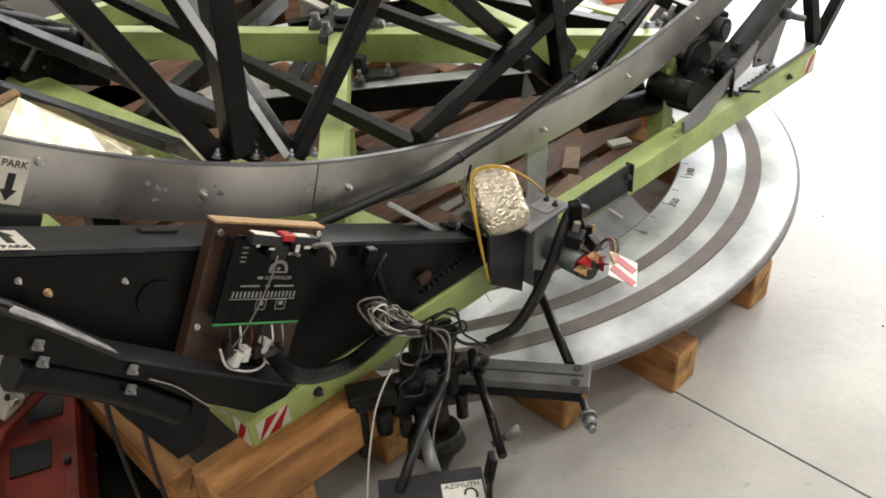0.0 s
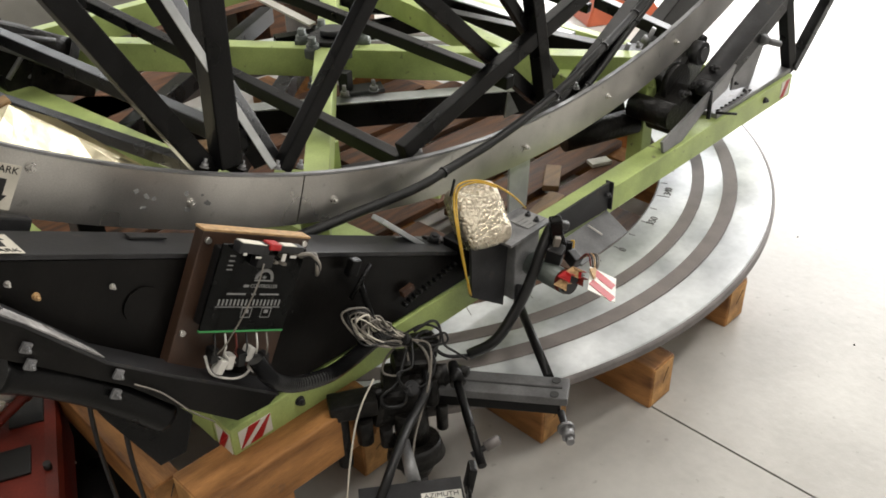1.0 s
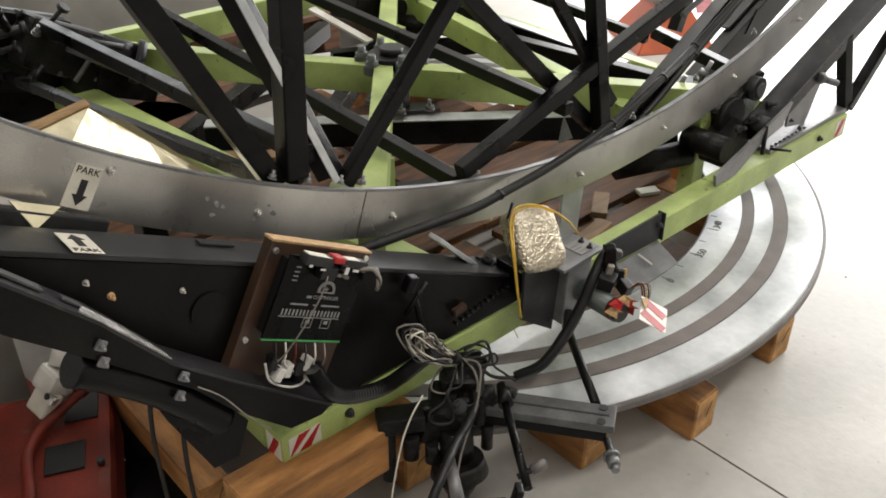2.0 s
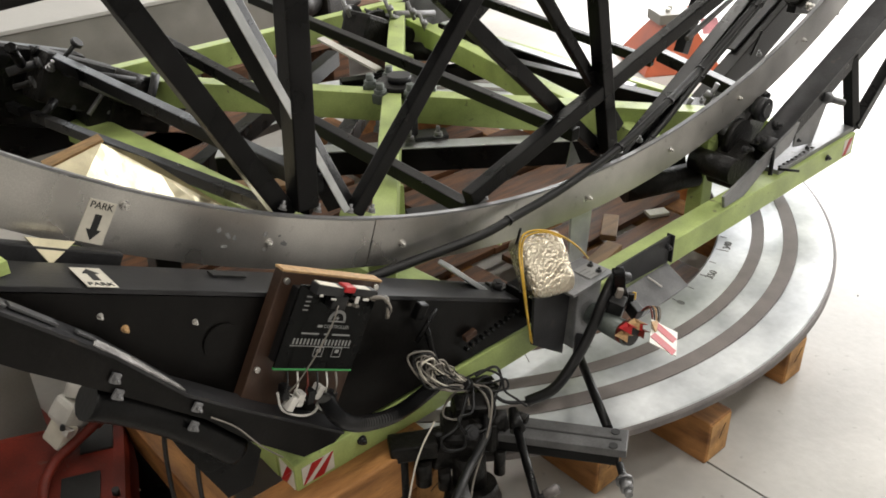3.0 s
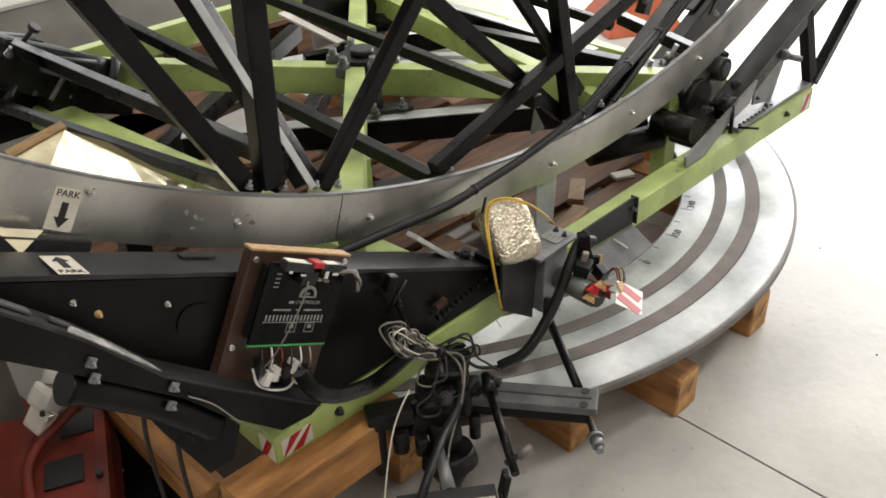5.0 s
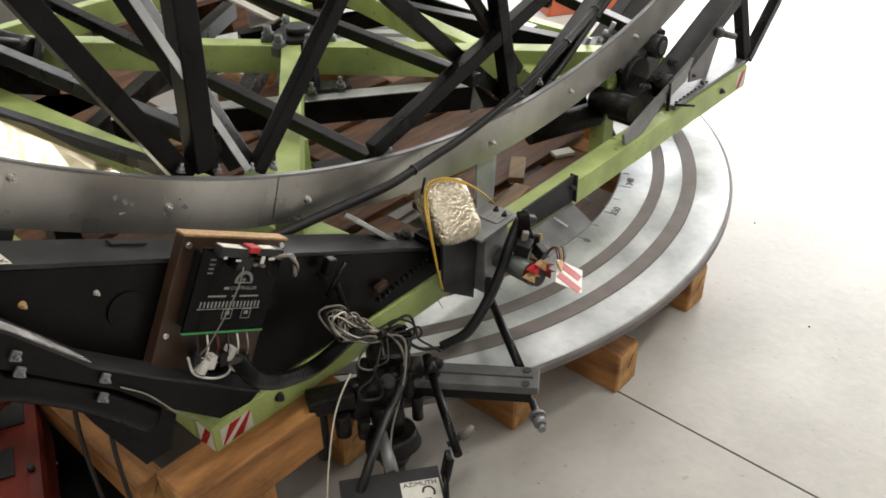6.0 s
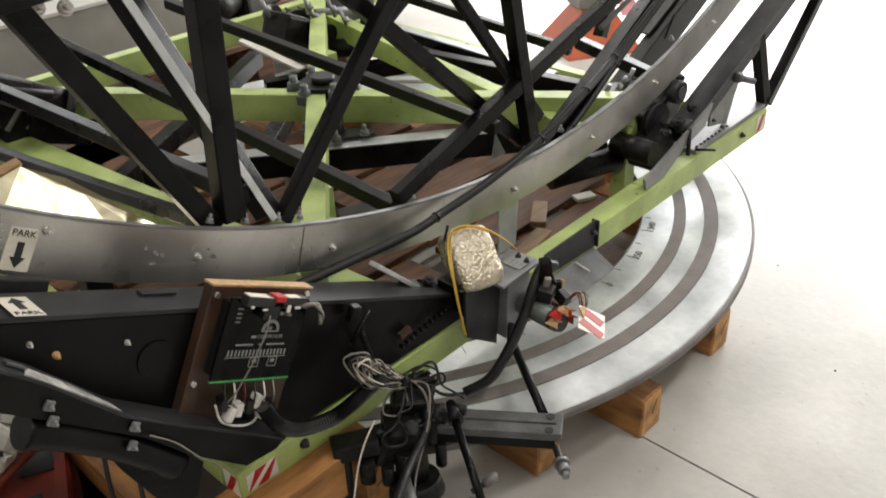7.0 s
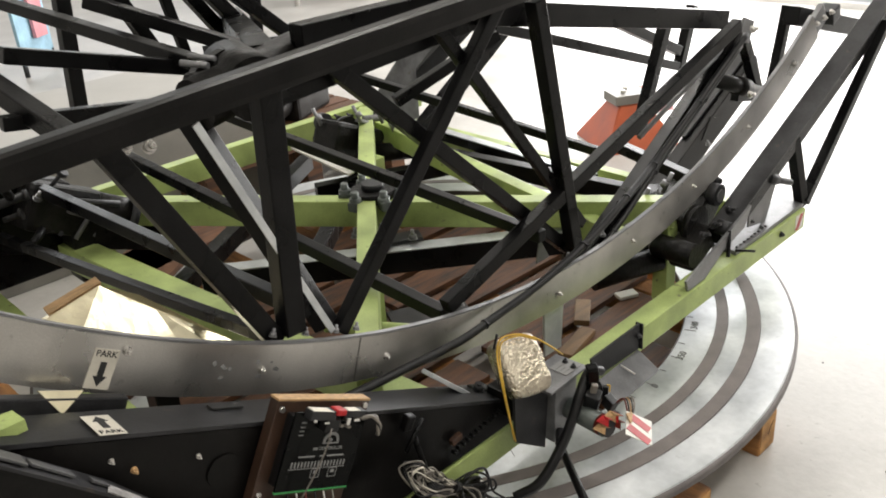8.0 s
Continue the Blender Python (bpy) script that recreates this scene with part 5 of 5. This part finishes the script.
part("support", rod((-0.908, -1.139, 0.0), (-0.908, -1.139, 0.266), 0.014, 14), DARKSTEEL, release)
lab = part("label", onrel(block((0.050, -0.008, 0.0297), (0.068, 0.052, 0.0008), None, 0)), STICKER, release, "white lettered label")
letters("AZIMUTH", 0.0135, RT @ pose(0.050, 0.010, 0.0304), lab, INK, "lettering", 0.0003)
letters("RELEASE", 0.0105, RT @ pose(0.046, -0.027, 0.0304), lab, INK, "lettering", 0.0003)
ar = hose([(0.052, -0.010, 0), (0.056, 0.000, 0), (0.066, 0.001, 0), (0.072, -0.008, 0), (0.071, -0.018, 0)], 0.0022, 6, 6)
bmesh.ops.scale(ar, vec=(1, 1, 0.2), verts=ar.verts)
bmesh.ops.transform(ar, matrix=RT @ Matrix.Translation((0, 0, 0.0304)), verts=ar.verts)
part("arrow", ar, INK, lab)

# wire bundle over the brake
bundle = thing("wire_bundle", (-0.74, -0.91, 0.42), "tied bundle of looped grey signal wires", "wires")
rnd = random.Random(11)
for k in range(18):
    j = lambda w=0.006: rnd.uniform(-1.5 * w, 1.5 * w)
    far_end = rnd.uniform(0.65, 1.22)
    loop = [(-0.700, -0.915, 0.405), (-0.735, -0.922, 0.440), (-0.770, -0.926, 0.478), (-0.800, -0.926, 0.520), (-0.822, -0.922, 0.520), (-0.808, -0.930, 0.478), (-0.765, -0.932, 0.442), (-0.712, -0.922, 0.405)]
    pts = [Vector(loop[0]) + (Vector(q) - Vector(loop[0])) * far_end + Vector((j(), j(), j())) * (0.4 + 0.3 * min(i, 7 - i)) for i, q in enumerate(loop)]
    part("wire", hose(pts, rnd.choice((0.0013, 0.0016, 0.0019)), 6, 6), (GREYWIRE, GREYWIRE, LABEL, GREYWIRE, RUBBER)[k % 5], bundle)
part("loop", hose([(-0.698, -0.900, 0.408), (-0.663, -0.918, 0.420), (-0.645, -0.945, 0.411), (-0.652, -0.963, 0.390), (-0.643, -0.985, 0.378), (-0.628, -1.000, 0.360)], 0.0024, 8, 8), RUBBER, bundle)
part("loop", hose([(-0.695, -0.910, 0.400), (-0.664, -0.938, 0.401), (-0.641, -0.954, 0.407), (-0.647, -0.964, 0.393), (-0.676, -0.941, 0.389), (-0.692, -0.919, 0.395)], 0.0024, 8, 8), RUBBER, bundle)
part("loop", hose([(-0.712, -0.91, 0.405), (-0.748, -0.905, 0.385), (-0.765, -0.91, 0.360), (-0.745, -0.93, 0.352), (-0.720, -0.932, 0.368), (-0.712, -0.918, 0.400)], 0.0022, 8, 8), GREYWIRE, bundle)
part("loop", hose([(-0.690, -0.915, 0.400), (-0.684, -0.942, 0.381), (-0.693, -0.963, 0.356), (-0.718, -0.972, 0.330)], 0.0026, 8, 8), GREYWIRE, bundle)
part("tie", rod((-0.724, -0.922, 0.424), (-0.710, -0.92, 0.412), 0.013, 12), RUBBER, bundle)
part("loop", hose([(-0.705, -0.93, 0.41), (-0.735, -0.96, 0.385), (-0.775, -0.965, 0.395), (-0.765, -0.975, 0.36), (-0.72, -0.985, 0.350), (-0.685, -0.97, 0.375), (-0.69, -0.94, 0.415)], 0.0024, 8, 8), RUBBER, bundle)
part("loop", hose([(-0.72, -0.93, 0.40), (-0.765, -0.95, 0.36), (-0.80, -0.945, 0.345), (-0.80, -0.955, 0.325), (-0.77, -0.97, 0.32), (-0.755, -0.965, 0.345)], 0.0035, 8, 8), RUBBER, bundle)
part("loop", hose([(-0.69, -0.92, 0.42), (-0.655, -0.93, 0.43), (-0.625, -0.92, 0.40), (-0.630, -0.93, 0.37), (-0.67, -0.94, 0.36)], 0.003, 8, 8), RUBBER, bundle)
solo("signal_cable", hose([(-0.800, -0.925, 0.375), (-0.840, -0.935, 0.345), (-0.872, -0.945, 0.30), (-0.915, -0.965, 0.20), (-0.945, -0.985, 0.08), (-0.95, -1.00, 0.004), (-0.93, -1.06, 0.004)], 0.0018, 8, 8), LABEL, "thin grey signal cable hanging to the floor", "cable")
solo("signal_cable", hose([(-0.705, -0.93, 0.415), (-0.693, -0.965, 0.415), (-0.715, -0.99, 0.38), (-0.745, -1.005, 0.34), (-0.80, -1.03, 0.29), (-0.835, -1.06, 0.24), (-0.86, -1.09, 0.15), (-0.86, -1.10, 0.004)], 0.0020, 8, 8), GREYWIRE, "grey signal cable hanging in front of the brake", "cable")
solo("release_cable", hose([(-0.690, -0.950, 0.345), (-0.723, -0.987, 0.343), (-0.774, -1.016, 0.343), (-0.828, -1.046, 0.355), (-0.878, -1.076, 0.356), (-0.925, -1.098, 0.335), (-0.965, -1.105, 0.27), (-0.985, -1.11, 0.15), (-0.99, -1.12, 0.0095), (-1.02, -1.20, 0.0095)], 0.0085, 8, 12), RUBBER, "black cable hanging beside the release box", "cable")

# tee handle and dark clutter between plate and bar
tee = thing("tee_handle", (-0.77, -0.865, 0.42), "thin black tee handle standing beside the bar", "handle")
part("stem", rod((-0.735, -0.872, 0.40), (-0.772, -0.875, 0.552), 0.006, 10), BLACK, tee)
part("grip", rod((-0.800, -0.880, 0.535), (-0.740, -0.868, 0.575), 0.0045, 10), BLACK, tee)
part("knob", block((-0.782, -0.872, 0.592), (0.022, 0.018, 0.034), pose(0, 0, 0, 10, 20, 0), 0.004), BLACK, tee)
LEVA, LEVB = (-0.650, -0.79, 0.600), (-0.533, -0.79, 0.482)
clut = thing("linkage", (-0.55, -0.80, 0.40), "dark steel linkage with pins and a roller chain", "linkage")
part("lever", bar(LEVA, LEVB, 0.034, 0.010, 0.002), GALV, clut, "grey steel lever")
part("link", block((-0.50, -0.79, 0.475), (0.06, 0.035, 0.022), pose(0, 0, 0, 0, 25, 0), 0.004), GREASY, clut)
part("pin", hexbolt((-0.515, -0.80, 0.492), (0, -0.3, 1), 0.012, 0.014), DARKSTEEL, clut)
for k in range(11):
    part("chain_link", rod((-0.660 + 0.014 * k, -0.858, 0.440 + 0.0025 * k), (-0.660 + 0.014 * k, -0.872, 0.440 + 0.0025 * k), 0.0042, 8), BLACK, clut)
part("wood_wedge", block((-0.650, -0.862, 0.468), (0.030, 0.012, 0.014), pose(0, 0, 0, 0, -10, 0), 0.002), PLANK, clut, "brown wooden wedge")
part("housing", block((-0.86, -0.80, 0.45), (0.16, 0.05, 0.09), pose(0, 0, 0, 0, 20, 0), 0.006), GREASY, clut)

# ---- gold foil panels behind the rim ----
gold = thing("insulation_sheet", (-1.1, -0.2, 0.40), "creased gold foil covered panel leaning behind the rim", "sheet")
def leaning(name, pts, mat, parent, label="", thick=0.02):
    return part(name, leaning_bm(pts, thick), mat, parent, label)
leaning("foil", [(-1.235, -0.42, 0.862), (-1.125, -0.41, 0.880), (-1.06, -0.42, 0.836), (-0.90, -0.44, 0.665), (-0.90, -0.55, 0.615), (-1.27, -0.55, 0.81)], GOLD, gold)
leaning("edge_strip", [(-1.225, -0.412, 0.872), (-1.118, -0.402, 0.888), (-1.118, -0.424, 0.884), (-1.225, -0.434, 0.866)], EDGEWOOD, gold, "pale wooden edge strip", 0.006)
leaning("foil_corner", [(-1.356, -0.735, 0.912), (-1.294, -0.735, 0.880), (-1.337, -0.750, 0.866)], GOLD, gold, "torn corner of gold foil", 0.004)
part("batten", bar((-1.44, -0.735, 0.93), (-1.24, -0.735, 0.825), 0.02, 0.03, 0.003), DARKSTEEL, gold, "dark batten under the foil corner")
part("support", block((-1.04, -0.38, 0.50), (0.05, 0.05, 0.46), None, 0.003), BLACK, gold)

# ---- red pallet truck and grey cabinet at the side ----
truck = thing("pallet_truck", (-1.47, -0.55, 0.0), "red painted hydraulic machine with black panels", "truck")
part("body", block((-1.440, -0.470, 0.19), (0.40, 0.36, 0.20), pose(0, 0, 0, 0, 0, -23), 0.025), JACKRED, truck)
part("valve_cap", rod((-1.300, -0.60, 0.288), (-1.300, -0.60, 0.302), 0.007, 14), DARKSTEEL, truck)
part("fork", block((-1.36, -0.05, 0.14), (0.14, 0.7, 0.06), pose(0, 0, 0, 0, 0, 8), 0.01), JACKRED, truck)
part("panel", block((-1.345, -0.545, 0.292), (0.070, 0.075, 0.006), pose(0, 0, 0, 0, 0, -23), 0.002), RUBBER, truck, "black rubber panel")
part("panel", block((-1.262, -0.42, 0.292), (0.062, 0.10, 0.006), pose(0, 0, 0, 0, 0, -23), 0.002), RUBBER, truck, "black rubber panel")
part("handle", hose([(-1.235, -0.445, 0.352), (-1.318, -0.45, 0.318), (-1.360, -0.47, 0.314), (-1.400, -0.52, 0.312), (-1.425, -0.60, 0.308), (-1.45, -0.66, 0.30)], 0.010, 8, 10), JACKRED, truck, "red tubular handle")
part("grip", block((-1.230, -0.430, 0.350), (0.085, 0.035, 0.014), pose(0, 0, 0, 0, -26, 8), 0.006), JACKRED, truck)
part("wheel", rod((-1.50, -0.62, 0.06), (-1.40, -0.60, 0.06), 0.06, 24), RUBBER, truck, "black rubber wheel")
part("wheel", rod((-1.40, 0.1, 0.06), (-1.33, 0.11, 0.06), 0.06, 24), RUBBER, truck, "black rubber wheel")
crate = thing("black_crate", (-1.235, -0.42, 0.0), "dirty black plastic crate standing on the floor", "crate")
part("tub", block((-1.235, -0.42, 0.075), (0.16, 0.62, 0.15), pose(0, 0, 0, 0, 0, 3), 0.012), RUBBER, crate)
part("lip", block((-1.235, -0.42, 0.150), (0.172, 0.632, 0.012), pose(0, 0, 0, 0, 0, 3), 0.004), BLACK, crate)
rnd = random.Random(7)
for k in range(9):
    part("chip", block((-1.235 + rnd.uniform(-.06, .06), -0.42 + rnd.uniform(-.28, .28), 0.1575), (0.006, 0.004, 0.003), pose(0, 0, 0, 0, 0, rnd.uniform(0, 90)), 0.0005), WHITE, crate)
cab = thing("grey_cabinet", (-1.75, -0.2, 0.0), "grey painted steel cabinet with a white plug", "cabinet")
part("body", block((-1.62, -0.10, 0.35), (0.5, 0.45, 0.70), pose(0, 0, 0, 0, 0, 20), 0.006), GREYCAB, cab)
plug = thing("white_plug", (-1.30, -0.40, 0.30), "white plastic cable plug hanging by the machine", "plug")
part("shell", rod((-1.272, -0.40, 0.385), (-1.246, -0.385, 0.435), 0.026, 18, 0.019), WHITE, plug)
part("housing", block((-1.292, -0.408, 0.362), (0.062, 0.056, 0.050), pose(0, 0, 0, 15, 35, 20), 0.010), WHITE, plug)
part("skirt", block((-1.325, -0.42, 0.335), (0.030, 0.050, 0.052), pose(0, 0, 0, 15, 35, 20), 0.006), LABEL, plug)
part("latch", block((-1.318, -0.450, 0.352), (0.018, 0.014, 0.014), pose(0, 0, 0, 20, 30, 30), 0.002), CHROME, plug)
part("screw", rod((-1.322, -0.440, 0.362), (-1.326, -0.452, 0.366), 0.005, 12), DARKSTEEL, plug)
part("cord", hose([(-1.246, -0.385, 0.435), (-1.235, -0.36, 0.46), (-1.22, -0.28, 0.44), (-1.22, -0.18, 0.35)], 0.008, 6, 8), RUBBER, plug)
for x, y in ((-1.22, -0.86), (-1.245, -0.80)):
    solo("hanging_strap", hose([(x, y, 0.62), (x - 0.01, y + 0.02, 0.45), (x - 0.005, y + 0.03, 0.25), (x, y + 0.02, 0.004)], 0.004, 6, 8), RUBBER, "black cord hanging beside the timber", "cord", "hanging cords")

# ---- far things ----
far = thing("orange_trestle", (2.216, 0.695, 0.0), "orange painted trestle with a grey cap block", "trestle")
bm = bmesh.new()
bmesh.ops.create_cone(bm, cap_ends=True, segments=4, radius1=0.30, radius2=0.11, depth=0.22)
bmesh.ops.bevel(bm, geom=bm.edges[:], offset=0.006, segments=2, affect="EDGES")
bmesh.ops.transform(bm, matrix=pose(2.216, 0.695, 0.11, 0, 0, 15), verts=bm.verts)
part("body", bm, ORANGE, far)
part("cap", block((2.216, 0.695, 0.245), (0.20, 0.16, 0.05), pose(0, 0, 0, 0, 0, -30), 0.004), GREYCAB, far, "grey cap block")
part("cap_end", block((2.306, 0.641, 0.246), (0.02, 0.162, 0.052), pose(0, 0, 0, 0, 0, -30), 0.003), ORANGE, far)
for kx, ky in ((2.176, 0.695), (2.236, 0.725)):
    part("knob", rod((kx, ky, 0.268), (kx, ky, 0.288), 0.012, 12), WHITE, far)
part("side_label", block((2.326, 0.535, 0.20), (0.09, 0.006, 0.08), pose(0, 0, 0, -38, 0, -30), 0.001), PINK, far, "pale printed label")
DX, DY, DZ = 0.955, 5.6, 0.401
stand = thing("display_stand", (DX, DY, 0.0), "colourful printed display on thin dark legs", "display")
part("panel", block((DX, DY, DZ), (0.42, 0.03, 0.62), pose(0, 0, 0, 0, 0, 35), 0.004), BLUE, stand)
part("panel_print", block((DX + 0.06, DY - 0.01, DZ + 0.05), (0.16, 0.03, 0.34), pose(0, 0, 0, 0, 0, 35), 0.002), PINK, stand)
for dx, dy in ((-0.16, -0.11), (0.16, 0.11)):
    part("leg", rod((DX + dx, DY + dy, 0), (DX + dx, DY + dy, DZ - 0.25), 0.02, 10), DARKSTEEL, stand)
bench = thing("wooden_bench", (4.2, 5.6, 0.0), "brown wooden bench on white legs", "bench")
part("top", block((4.2, 5.7, 0.45), (1.2, 0.35, 0.05), pose(0, 0, 0, 0, 0, -40), 0.005), WOOD, bench)
for dx, dy in ((-0.38, 0.3), (0.38, -0.32)):
    part("leg", rod((4.2 + dx, 5.65 + dy, 0), (4.2 + dx * 0.9, 5.65 + dy, 0.43), 0.03, 10), WHITE, bench)
# housings for the added fill lamps, out of view
for tx, ty, _ in TUBES:
    tl = thing("fill_housing", (tx, ty, 3.9), "unseen white tube light added as overhead fill", "lamp", "ceiling lights")
    part("housing", block((tx, ty, 3.93), (1.4, 0.3, 0.12), None, 0.006), WHITE, tl)

# grit and chips on the floor
rnd = random.Random(21)
bm = bmesh.new()
for k in range(110):
    x, y = rnd.uniform(-0.6, 3.0), rnd.uniform(-2.6, 0.6)
    if x * x + y * y < 1.5:
        continue
    r = rnd.uniform(0.0010, 0.0030)
    b = rod((x, y, 0.0), (x + rnd.uniform(-.004, .004), y, r), r, 5, r * 0.5)
    bm = merge(bm, b)
solo("floor_grit", bm, DARKSTEEL, "dark grit scattered over the concrete floor", "grit", "", "stuff")
